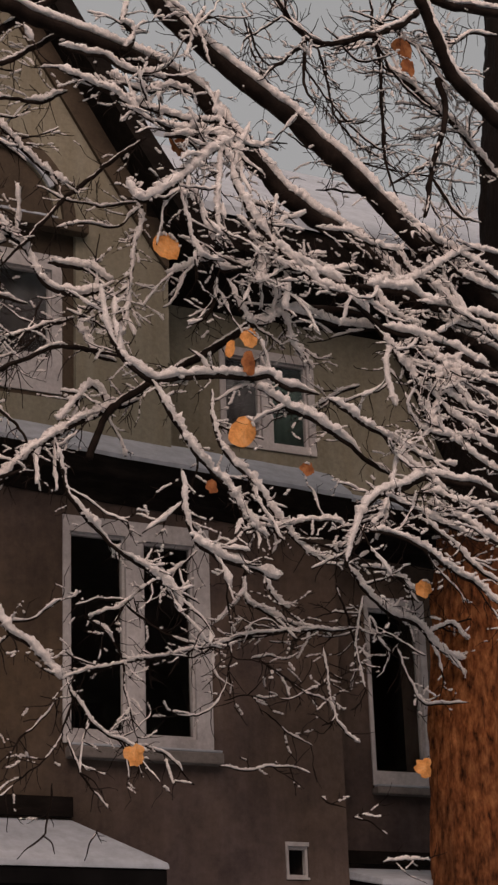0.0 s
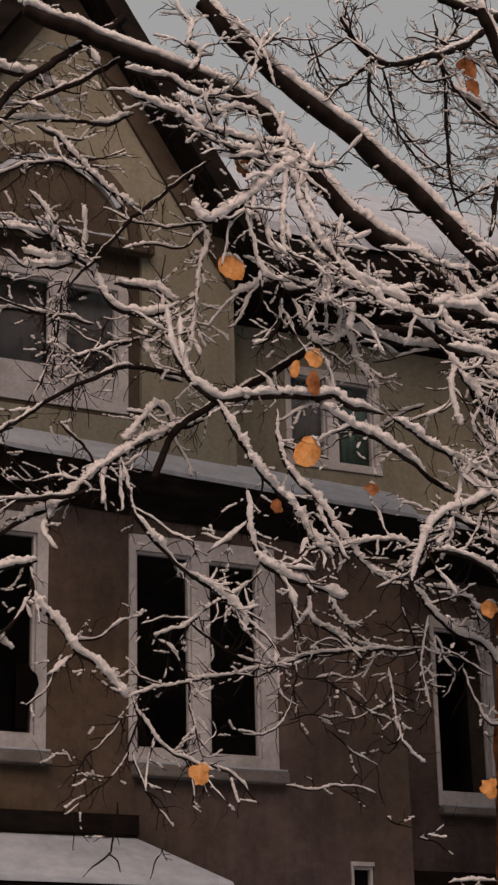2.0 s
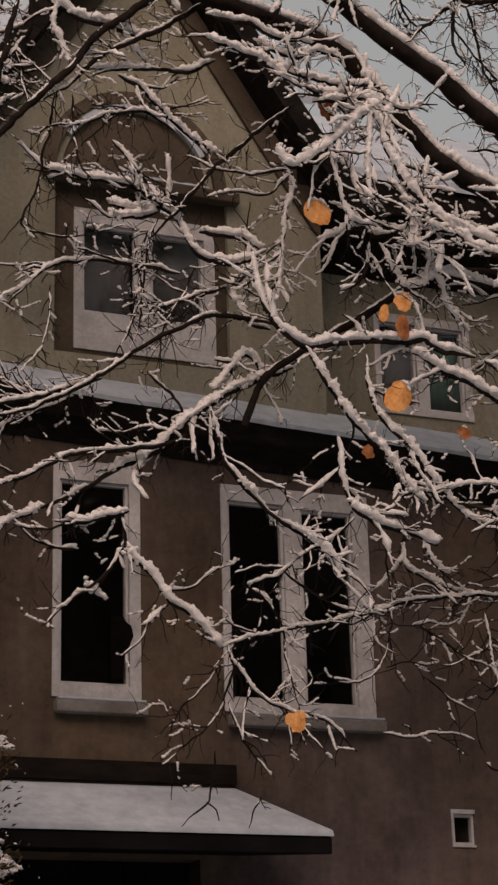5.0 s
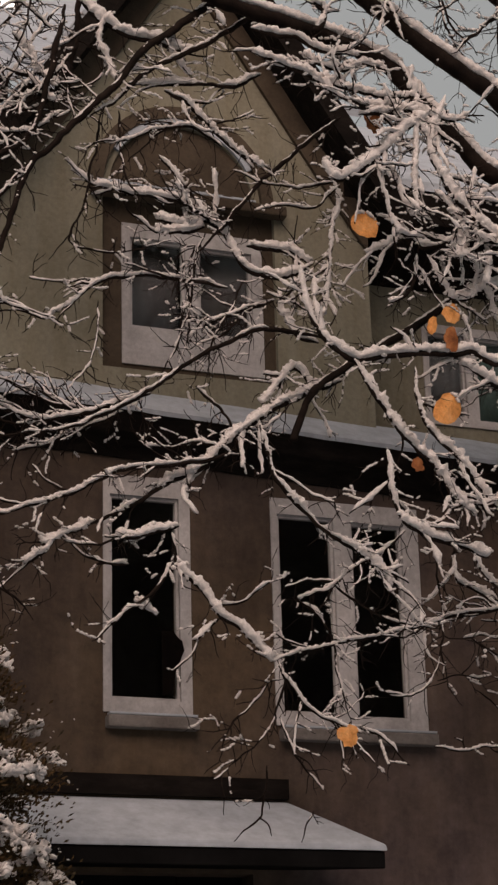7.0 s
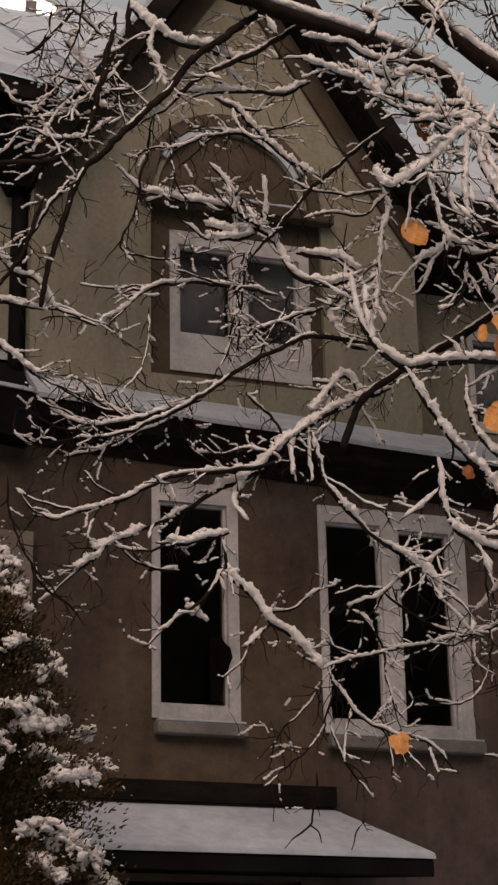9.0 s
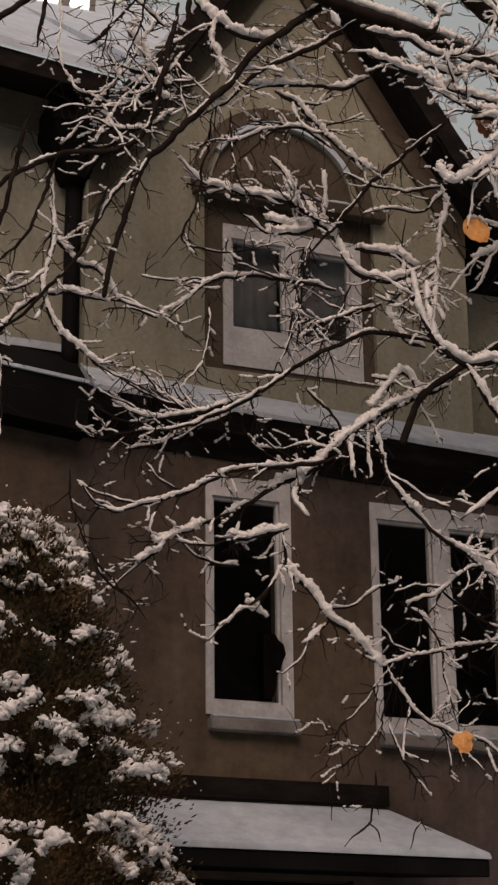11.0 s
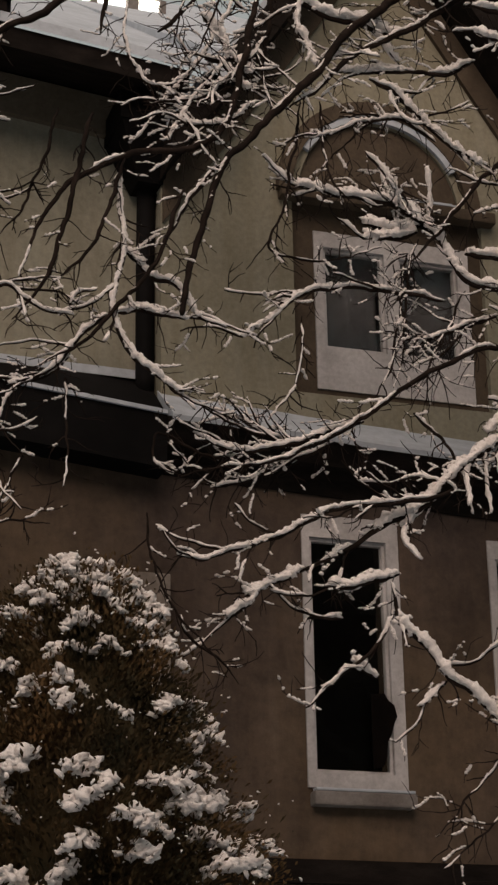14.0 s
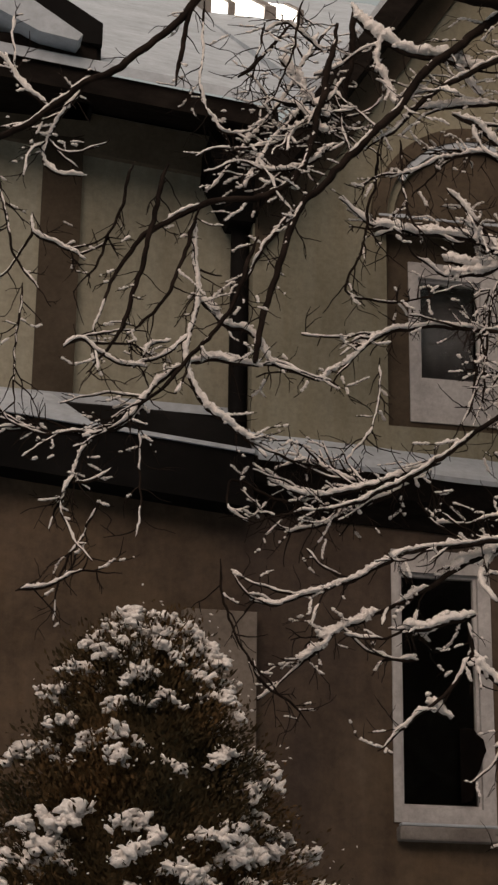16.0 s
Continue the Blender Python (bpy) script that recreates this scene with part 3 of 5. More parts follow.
def spread(h):
    return 0.06 + 0.68 * max(0.0, h) ** 0.62 if h < 1.4 else 0.898 + 0.10 * (h - 1.4)


bm = bmesh.new()
for k in range(5):
    a = 2 * math.pi * k / 5
    ps = curve_points([(SX + 0.15 * math.cos(a), SY + 0.15 * math.sin(a), 0.25), (SX + 0.3 * math.cos(a), SY + 0.3 * math.sin(a), 2.2), (SX + 0.2 * math.cos(a), SY + 0.2 * math.sin(a), 4.6)], 0.2)
    tube(bm, ps, [0.05 - 0.035 * i / len(ps) for i in range(len(ps))], 6)
under(part("stems", bm, M_BARK, smooth=True), shrub)

leaf_v, leaf_f, snow_v, snow_f = [], [], [], []
ICO = bmesh.new()
bmesh.ops.create_icosphere(ICO, subdivisions=1, radius=1.0)
ICO_V = [v.co.copy() for v in ICO.verts]
ICO_F = [[v.index for v in f.verts] for f in ICO.faces]
ICO.free()


def lump(vs, fs, c, sx, sy, sz, rot, rg):
    """A small uneven lump of snow."""
    b = len(vs)
    q = Matrix.Rotation(rot, 3, "Y")
    for v in ICO_V:
        k = 0.5 + 0.8 * rg.random()
        vs.append(Vector(c) + q @ Vector((v.x * sx * k, v.y * sy * k, v.z * sz * k)))
    fs.extend([[b + i for i in f] for f in ICO_F])


ICO = bmesh.new()
bmesh.ops.create_icosphere(ICO, subdivisions=2, radius=1.0)
FINE_V = [v.co.copy() for v in ICO.verts]
FINE_F = [[v.index for v in f.verts] for f in ICO.faces]
ICO.free()


def clump(vs, fs, c, sx, sy, sz, rot):
    """A ragged handful of snow."""
    b = len(vs)
    q = Matrix.Rotation(rot, 3, "Y")
    for v in FINE_V:
        w = Vector(c) * 9 + v * 1.3
        k = max(0.22, 0.95 + 0.75 * noise.noise(w) + 0.75 * noise.noise(w * 2.7) + 0.4 * noise.noise(w * 6))
        vs.append(Vector(c) + q @ Vector((v.x * sx * k, v.y * sy * k, v.z * sz * k)))
    fs.extend([[b + i for i in f] for f in FINE_F])


def blade(vs, fs, c, d, w, rg):
    b = len(vs)
    side = d.cross(Vector((rg.uniform(-1, 1), rg.uniform(-1, 1), rg.uniform(-1, 1)))).normalized() * w
    vs.extend([c - side * 0.4, c + d * 0.5 - side, c + d, c + d * 0.5 + side])
    fs.append([b, b + 1, b + 2, b + 3])


def mesh_part(name, vs, fs, material, parent, label="", kind="", smooth=False):
    me = bpy.data.meshes.new(name)
    me.from_pydata([tuple(v) for v in vs], [], fs)
    me.materials.append(material)
    if smooth:
        me.polygons.foreach_set("use_smooth", [True] * len(me.polygons))
    ob = new(name, me)
    ob.parent = parent
    ob.location = -Vector(parent.location)
    return tagged(ob, label, kind=kind)


for k in range(900):
    h = 0.05 + 2.9 * rnd.random() ** 0.85
    z = ST - h
    a = rnd.uniform(0, 2 * math.pi) if k % 3 else rnd.uniform(math.pi, 2 * math.pi)
    r = spread(h) * rnd.uniform(0.82, 1.08) * (1 + 0.30 * noise.noise((a * 1.5, z * 2.6, 3.0)))
    tip = Vector((SX + r * math.cos(a), SY + 0.8 * r * math.sin(a), z))
    root = Vector((SX + 0.45 * r * math.cos(a), SY + 0.36 * r * math.sin(a), z - 0.28 - 0.1 * rnd.random()))
    d = (tip - root)
    for i in range(110):
        t = 0.25 + 0.8 * rnd.random()
        c = root + d * t + Vector((rnd.gauss(0, 0.05), rnd.gauss(0, 0.05), rnd.gauss(0, 0.04)))
        blade(leaf_v, leaf_f, c, (d.normalized() * 0.7 + Vector((rnd.uniform(-1, 1), rnd.uniform(-1, 1), rnd.uniform(-0.6, 1))) * 0.6) * rnd.uniform(0.022, 0.05), rnd.uniform(0.005, 0.010), rnd)
# wet snow in drooping handfuls, apart from one another, on the outer sprays
SEATS = []
for k in range(6000):
    h = 0.02 + 2.75 * rnd.random()
    a = rnd.uniform(0, 2 * math.pi) if k % 8 == 0 else 1.5 * math.pi + math.asin(rnd.uniform(-1, 1))
    r = spread(h) * rnd.uniform(0.92, 1.05) * (1 + 0.30 * noise.noise((a * 1.5, (ST - h) * 2.6, 3.0)))
    seat = Vector((SX + r * math.cos(a), SY + 0.8 * r * math.sin(a), ST - h))
    bare = noise.noise(seat * 3.3 + Vector((7, 0, 3)))
    if bare < (-0.05 if h < 0.3 else 0.15 if h < 1.1 else 0.06) or any(abs(seat.x - q.x) + 1.4 * abs(seat.z - q.z) + 0.5 * abs(seat.y - q.y) < (0.17 if h < 0.3 else 0.24) for q in SEATS):
        continue
    SEATS.append(seat)
    reach = rnd.uniform(0.06, 0.15)
    slope, side = rnd.uniform(-0.5, 0.9), (1 if math.cos(a) > 0 else -1)
    along = Vector((side, -0.35, -slope)).normalized()
    for i in range(int(reach * rnd.uniform(150, 230))):
        t = rnd.uniform(-1, 1)
        c = seat + along * (reach * t) + Vector((rnd.gauss(0, 0.013), rnd.gauss(0, 0.02), rnd.gauss(0, 0.017) - 0.5 * reach * t * t))
        w = rnd.uniform(0.009, 0.024) * (1.15 - 0.5 * abs(t)) * (1.0 if h < 1.0 else 1.3)
        clump(snow_v, snow_f, c, w * rnd.uniform(1.1, 2.0), w, w * rnd.uniform(0.7, 1.1), rnd.uniform(-1.0, 1.0))
    for i in range(rnd.randint(5, 12)):
        c = seat + along * rnd.gauss(0, 0.12) + Vector((rnd.gauss(0, 0.04), rnd.gauss(0, 0.03), rnd.gauss(-0.02, 0.04)))
        w = rnd.uniform(0.004, 0.008)
        lump(snow_v, snow_f, c, w * rnd.uniform(0.9, 2.1), w, w * 0.8, rnd.uniform(-1, 1), rnd)
for h in range(14):
    z = 2.6 - 0.17 * h
    for i in range(90):
        a = rnd.uniform(0, 2 * math.pi)
        r = 1.25 * rnd.uniform(0.7, 1.02)
        blade(leaf_v, leaf_f, Vector((SX + r * math.cos(a), SY + 0.8 * r * math.sin(a), z)), Vector((math.cos(a) * 0.12, math.sin(a) * 0.12, 0.16)), 0.05, rnd)
mesh_part("foliage", leaf_v, leaf_f, M_SHRUB, shrub, "dark green and rusty brown foliage", "stuff")
mesh_part("snow_clumps", snow_v, snow_f, M_BRSNOW, shrub, "clumps of wet snow on the sprays", "stuff", True)
# dark inner mass of the shrub
bm = bmesh.new()
rings = []
for i in range(22):
    h = 0.35 + 4.8 * i / 21
    r = spread(h) * 0.62
    rings.append([bm.verts.new((SX + r * math.cos(2 * math.pi * k / 18) * (1 + 0.2 * noise.noise((k, h * 3, 1))), SY + 0.8 * r * math.sin(2 * math.pi * k / 18), ST - h)) for k in range(18)])
for a, b in zip(rings, rings[1:]):
    for k in range(18):
        bm.faces.new((a[k], a[(k + 1) % 18], b[(k + 1) % 18], b[k]))
bm.faces.new(rings[0])
bm.faces.new(rings[-1][::-1])
under(part("inner_foliage", bm, M_SHRUB, label="shaded inner foliage", smooth=True), shrub)

# ---- tree ----
tree = new("tree")
tree.location = (2.3, -0.64, 0.3)
tagged(tree, "bare snow laden tree with red-brown trunk and few orange leaves", "tree")


def trunk_piece(name, ctrl, r0, r1, material, label, ridges):
    """A trunk or stem with long bark ridges."""
    bm = bmesh.new()
    ps = curve_points(ctrl, 0.035)
    sides = 72
    rings = []
    for i, p in enumerate(ps):
        r = r0 + (r1 - r0) * i / (len(ps) - 1)
        ring = []
        for k in range(sides):
            a = 2 * math.pi * k / sides
            u, v = math.cos(a), math.sin(a)
            rr = r * (1 + 0.05 * noise.noise((u * 1.5, v * 1.5, p.z * 0.8)))
            rr += ridges * (abs(noise.noise((u * 9, v * 9, p.z * 1.6))) * 1.6 - 0.3) + ridges * 0.4 * noise.noise((u * 22, v * 22, p.z * 6))
            ring.append(bm.verts.new((p.x + u * rr, p.y + v * rr, p.z)))
        rings.append(ring)
    for a, b in zip(rings, rings[1:]):
        for k in range(sides):
            bm.faces.new((a[k], a[(k + 1) % sides], b[(k + 1) % sides], b[k]))
    bm.faces.new(rings[0][::-1])
    bm.faces.new(rings[-1])
    return under(part(name, bm, material, label=label, smooth=True), tree)


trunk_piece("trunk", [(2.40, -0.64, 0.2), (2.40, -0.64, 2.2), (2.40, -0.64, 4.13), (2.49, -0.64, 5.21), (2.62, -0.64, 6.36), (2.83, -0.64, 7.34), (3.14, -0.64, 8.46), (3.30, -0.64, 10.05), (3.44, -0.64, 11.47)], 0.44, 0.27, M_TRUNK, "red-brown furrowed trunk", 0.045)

wood = random.Random(5)
GROWN = []


def wobble(p, s):
    return Vector((noise.noise(p * 5.0 + Vector((s, 0, 0))), 0.6 * noise.noise(p * 5.0 + Vector((0, s, 9))), noise.noise(p * 5.0 + Vector((4, 0, s)))))


def crumb(bm, c, r):
    """A small uneven crumb of snow stuck to the rest."""
    vs = [bm.verts.new(c + Vector((v.x * r * 1.15, v.y * r, v.z * r * 0.85)) * wood.uniform(0.62, 1.25)) for v in ICO_V]
    for f in ICO_F:
        bm.faces.new([vs[q] for q in f])


def snow_run(white, pts, radii):
    """Rough snow along a line: a flattened ribbon with crumbs on it; radii that fall to nothing leave gaps."""
    run, rr = [], []
    for p, k in [*zip(pts, radii), (None, 0.0)]:
        if k > 0.003:
            run.append(p)
            rr.append(k)
            for q in range(2):
                if wood.random() < 0.5:
                    a = wood.uniform(-0.6, 3.6)
                    crumb(white, p + Vector((wood.uniform(-0.4, 0.4) * k, -0.45 * k * wood.random(), 0)) + Vector((math.cos(a), 0, math.sin(a))) * (k * wood.uniform(0.6, 0.95)), min(0.02, k * wood.uniform(0.3, 0.65)))
            continue
        if len(run) > 2:
            rr[0] *= 0.6
            rr[-1] *= 0.6
            tube(white, run, rr, 12, 0.9 if max(rr) < 0.042 else 0.4, 0.5)
        run, rr = [], []


def twig(bark, snow, start, d, length, r, load, depth):
    """A thin crooked twig with its side shoots; load is how much snow it carries."""
    n = max(3, int(length / 0.022))
    p, ps = start.copy(), [start.copy()]
    for i in range(n):
        d = (d + Vector((wood.gauss(0, 0.16), wood.gauss(0, 0.09), wood.gauss(0, 0.16)))).normalized()
        p = p + d * (length / n)
        ps.append(p.copy())
    tube(bark, ps, [r * (1 - 0.55 * i / n) for i in range(n + 1)], 4)
    if wood.random() < load * (0.15 if abs(d.z) > 0.66 else 1.0):
        at, last = wood.uniform(0, 0.25) * n, n * wood.uniform(0.6, 1.0)
        w = wood.uniform(0.0065, 0.0115)
        while at < last:
            q = ps[int(at)].lerp(ps[min(n, int(at) + 1)], at - int(at))
            k = w * wood.uniform(0.6, 1.25)
            crumb(snow, q + Vector((wood.gauss(0, 0.002), -0.3 * r, r * 0.5 + k * 0.4)), k)
            at += 0.33 if wood.random() < 0.94 else wood.uniform(1, 2.5)
    if depth:
        for i in range(wood.randint(1, 3)):
            k = wood.randint(1, n)
            side = Vector((d.z, wood.uniform(-0.4, 0.4), -d.x)) * wood.choice((-1, 1))
            twig(bark, snow, ps[k], (d * 0.7 + side * wood.uniform(0.4, 1.0)).normalized(), length * wood.uniform(0.35, 0.7), r * 0.75, load, depth - 1)


def side_branch(bark, white, fine, start, d, length, r, load, size):
    """A crooked side branch that carries snow and twigs of its own."""
    n = max(5, int(length / 0.03))
    d = Vector((d.x, d.y, d.z * 0.55)).normalized()
    p, ps = start.copy(), [start.copy()]
    for i in range(n):
        d = (d + Vector((wood.gauss(0, 0.17), wood.gauss(0, 0.08), wood.gauss(0, 0.17)))).normalized()
        p = p + d * (length / n)
        ps.append(p.copy())
    rad = [r * (1 - 0.5 * i / n) for i in range(n + 1)]
    tube(bark, ps, rad, 6)
    s0 = wood.uniform(0, 50)
    ks = [size * max(0.3, 0.9 + 0.4 * noise.noise(q * 17) + 0.35 * noise.noise(q * 47)) * max(0.0, min(1.0, 4 * (0.35 + noise.noise(q * 4 + Vector((s0, 0, 0)))))) for q in ps]
    snow_run(white, [q + Vector((0, -0.2 * a, a * 0.6 + k * 0.4)) for q, a, k in zip(ps, rad, ks)], ks)
    for i in range(int(length * 11)):
        k = wood.randint(1, n)
        side = Vector((d.z, wood.uniform(-0.5, 0.5), -d.x)) * wood.choice((-1, 1))
        twig(fine, white, ps[k], (d * wood.uniform(0.2, 1.0) + side * wood.uniform(0.4, 1.0)).normalized(), wood.uniform(0.05, 0.2), wood.uniform(0.003, 0.005), load, wood.choice((0, 1)))


def limb(ctrl, d0, d1, snow, shoots):
    """One branch of the tree through its bends: its bark from thickness d0 to d1, the snow lying on it and its twigs."""
    s0 = len(GROWN) * 1.7
    ps = curve_points(ctrl, 0.016)
    n = len(ps) - 1
    thick = d0 > 0.065
    ps = [p + wobble(p, s0) * 0.020 + wobble(p * 3.2, s0) * (0.004 if thick else 0.010) for p in ps]
    rad = [(d0 + (d1 - d0) * i / n) / 2 for i in range(n + 1)]
    if d0 < 0.05:
        rad = [r * min(1.0, 0.4 + 5 * i / n, 0.35 + 2.6 * (n - i) / n) for i, r in enumerate(rad)]
    steep = [abs((ps[min(i + 1, n)] - ps[max(i - 1, 0)]).normalized().z) for i in range(n + 1)]
    bark, white, fine = bmesh.new(), bmesh.new(), bmesh.new()
    drop = 0.0 if thick or snow < 0.03 else snow * 0.28
    base = [p - Vector((0, 0, drop)) for p in ps]
    tube(bark, base, [max(0.003, r * (1 + 0.18 * noise.noise(p * 9)) * (0.55 if i == n else 1)) for i, (p, r) in enumerate(zip(base, rad))], 14 if thick else 8)
    if snow > 0.002:
        ks, at = [], []
        for i, p in enumerate(base):
            cover = noise.noise(p * 3.1 + Vector((s0, 3, 0))) + (0.55 if snow > 0.03 else 0.10)
            lumps = 0.84 + 0.34 * noise.noise(p * 11) + 0.36 * noise.noise(p * 41)
            k = snow * 0.56 * max(0.4, min(1.4, lumps)) * max(0.0, min(1.0, cover * 4)) * min(1.0, 0.3 + 7 * i / n) * (1 - 1.9 * max(0.0, steep[i] - 0.76))
            if thick:
                k = rad[i] * (0.80 + 0.16 * noise.noise(p * 5) + 0.06 * noise.noise(p * 23)) * min(1.0, max(0.0, (cover + 0.25) * 3)) * min(1.0, snow * 16)
            ks.append(k)
            at.append(p + Vector((0, -rad[i] * (0.3 if thick else 0.55), rad[i] * (1.0 if thick else 0.75) + k * (0.3 if thick else 0.5))))
        snow_run(white, at, ks)
    total = sum((b - a).length for a, b in zip(ps, ps[1:]))
    load = min(0.85, 0.3 + snow * 8)
    for i in range(int(shoots * total * (1.75 if shoots < 10 else 0.95))):
        k = wood.randint(0, n - 1)
        t = (base[k + 1] - base[k]).normalized()
        side = Vector((t.z, wood.uniform(-0.5, 0.5), -t.x)) * wood.choice((-1, 1))
        twig(fine, white, base[k], (t * wood.uniform(0.2, 1.0) + side * wood.uniform(0.4, 1.0) + Vector((0, 0, -0.1))).normalized(), wood.uniform(0.06, 0.30) * (1.3 if shoots > 9 else 1.0), wood.uniform(0.003, 0.0055), load, wood.choice((0, 1, 1, 2) if shoots > 9 else (0, 1, 1)))
    if not thick and snow > 0.03:
        for i in range(int(total * 0.7 * shoots + wood.random())):
            k = wood.randint(n // 8, n - 1)
            t = (base[k + 1] - base[k]).normalized()
            side = Vector((t.z, wood.uniform(-0.35, 0.35), -t.x)) * wood.choice((-1, 1))
            side_branch(bark, white, fine, base[k], (t * wood.uniform(0.7, 1.1) + side * wood.uniform(0.25, 0.75)).normalized(), wood.uniform(0.14, 0.52), wood.uniform(0.006, 0.010), load, snow * wood.uniform(0.15, 0.29))
    ob = under(part("limb", bark, M_BARK, smooth=True), tree)
    GROWN.append(ob)
    for nm, b, m, lab in (("limb_snow", white, M_BRSNOW, "lumpy wet snow"), ("twig_spray", fine, M_BARK, "thin crooked twigs")):
        if len(b.verts):
            tagged(part(nm, b, m, ob, lab, smooth=True), kind="stuff")
        else:
            b.free()


limb([(2.27, -1.50, 7.29), (1.77, -1.49, 7.49), (1.30, -1.48, 7.88), (0.93, -1.48, 8.12), (0.60, -1.47, 8.27), (0.33, -1.46, 8.51), (0.02, -1.45, 8.81), (-0.20, -1.44, 9.08), (-0.57, -1.43, 9.23), (-0.88, -1.43, 9.30), (-1.32, -1.42, 9.38), (-1.75, -1.41, 9.48), (-2.08, -1.40, 9.54)], 0.142, 0.099, 0.079, 3)
limb([(2.28, -1.60, 7.63), (1.84, -1.60, 7.93), (1.45, -1.60, 8.19), (1.17, -1.60, 8.44), (0.84, -1.60, 8.69), (0.42, -1.60, 8.98), (0.05, -1.60, 9.20), (-0.32, -1.60, 9.43), (-0.59, -1.60, 9.64), (-0.77, -1.60, 9.84)], 0.150, 0.110, 0.079, 3)
limb([(2.56, -1.50, 9.35), (2.27, -1.55, 9.49), (1.98, -1.60, 9.68), (1.81, -1.65, 9.98), (1.62, -1.70, 10.31)], 0.110, 0.087, 0.063, 4)
limb([(2.68, -1.40, 10.52), (2.15, -1.43, 10.45), (1.70, -1.47, 10.45), (1.36, -1.50, 10.47)], 0.079, 0.055, 0.071, 4)
limb([(1.60, -1.75, 10.07), (1.38, -1.75, 9.87), (1.11, -1.75, 9.74), (0.86, -1.75, 9.61), (0.58, -1.75, 9.59), (0.40, -1.75, 9.74), (0.31, -1.75, 9.89)], 0.059, 0.032, 0.035, 14)
limb([(0.67, -1.60, 9.67), (0.47, -1.63, 9.46), (0.28, -1.67, 9.27), (0.16, -1.70, 9.15)], 0.039, 0.020, 0.016, 14)
limb([(0.67, -1.60, 9.64), (0.60, -1.63, 9.34), (0.61, -1.67, 9.13), (0.70, -1.70, 8.99)], 0.035, 0.012, 0.000, 14)
limb([(0.74, -1.60, 9.64), (0.81, -1.62, 9.35), (0.83, -1.65, 9.09), (0.89, -1.68, 8.92), (0.90, -1.70, 8.77)], 0.024, 0.012, 0.000, 14)
limb([(1.32, -1.50, 10.30), (1.34, -1.50, 9.97), (1.38, -1.50, 9.65), (1.37, -1.50, 9.29), (1.36, -1.50, 8.97), (1.41, -1.50, 8.66), (1.50, -1.50, 8.36)], 0.035, 0.020, 0.028, 14)
limb([(1.91, -1.50, 9.67), (1.97, -1.50, 9.38), (1.88, -1.50, 9.08), (1.77, -1.50, 8.73), (1.71, -1.50, 8.40)], 0.055, 0.035, 0.020, 14)
limb([(1.79, -1.50, 8.76), (1.88, -1.50, 8.61), (2.02, -1.50, 8.46), (2.21, -1.50, 8.45)], 0.032, 0.016, 0.016, 7)
limb([(2.71, -1.20, 9.02), (2.49, -1.22, 9.20), (2.23, -1.23, 9.47), (2.06, -1.25, 9.53), (1.84, -1.27, 9.68), (1.60, -1.28, 9.82), (1.48, -1.30, 10.09)], 0.039, 0.032, 0.059, 14)
limb([(2.15, -1.80, 7.47), (1.85, -1.80, 7.50), (1.55, -1.80, 7.52), (1.29, -1.80, 7.59), (1.05, -1.80, 7.58), (0.71, -1.80, 7.56), (0.46, -1.80, 7.62), (0.28, -1.80, 7.70), (0.16, -1.80, 7.82), (0.05, -1.80, 7.93), (-0.04, -1.80, 8.09)], 0.059, 0.039, 0.095, 7)
limb([(2.11, -1.80, 7.05), (1.79, -1.80, 7.14), (1.55, -1.80, 7.22), (1.26, -1.80, 7.25), (1.04, -1.80, 7.29), (0.89, -1.80, 7.39), (0.77, -1.80, 7.48), (0.59, -1.80, 7.49), (0.35, -1.80, 7.65)], 0.055, 0.032, 0.087, 7)
limb([(1.55, -1.80, 7.22), (1.61, -1.80, 7.05), (1.75, -1.80, 6.90), (1.92, -1.80, 6.86), (2.09, -1.80, 6.78)], 0.032, 0.020, 0.063, 6)
limb([(1.00, -1.80, 7.28), (1.11, -1.80, 7.16), (1.21, -1.80, 7.02), (1.36, -1.80, 6.86), (1.52, -1.80, 6.73), (1.63, -1.80, 6.65), (1.84, -1.80, 6.57)], 0.035, 0.024, 0.067, 6)
limb([(1.44, -1.15, 7.61), (1.14, -1.15, 7.64), (0.84, -1.14, 7.63), (0.60, -1.14, 7.57), (0.32, -1.13, 7.41), (0.03, -1.13, 7.18), (-0.20, -1.12, 7.03), (-0.40, -1.12, 6.90), (-0.62, -1.11, 6.74), (-0.81, -1.11, 6.56), (-0.92, -1.10, 6.32), (-0.95, -1.10, 6.21)], 0.067, 0.051, 0.028, 5)
limb([(1.16, -1.55, 7.38), (0.90, -1.54, 7.34), (0.74, -1.52, 7.38), (0.61, -1.51, 7.40), (0.41, -1.50, 7.42)], 0.035, 0.032, 0.087, 5)
limb([(0.64, -1.55, 6.79), (0.40, -1.54, 6.81), (0.22, -1.54, 6.86), (-0.09, -1.53, 6.82), (-0.40, -1.53, 6.77), (-0.63, -1.52, 6.71), (-0.78, -1.52, 6.78), (-0.89, -1.51, 6.88), (-0.96, -1.51, 7.02), (-1.01, -1.50, 7.23), (-1.02, -1.50, 7.38)], 0.039, 0.039, 0.079, 5)
limb([(1.21, -1.55, 6.25), (1.00, -1.54, 6.36), (0.83, -1.53, 6.48), (0.63, -1.52, 6.59), (0.42, -1.52, 6.65), (0.28, -1.51, 6.72), (0.17, -1.50, 6.79)], 0.039, 0.028, 0.091, 5)
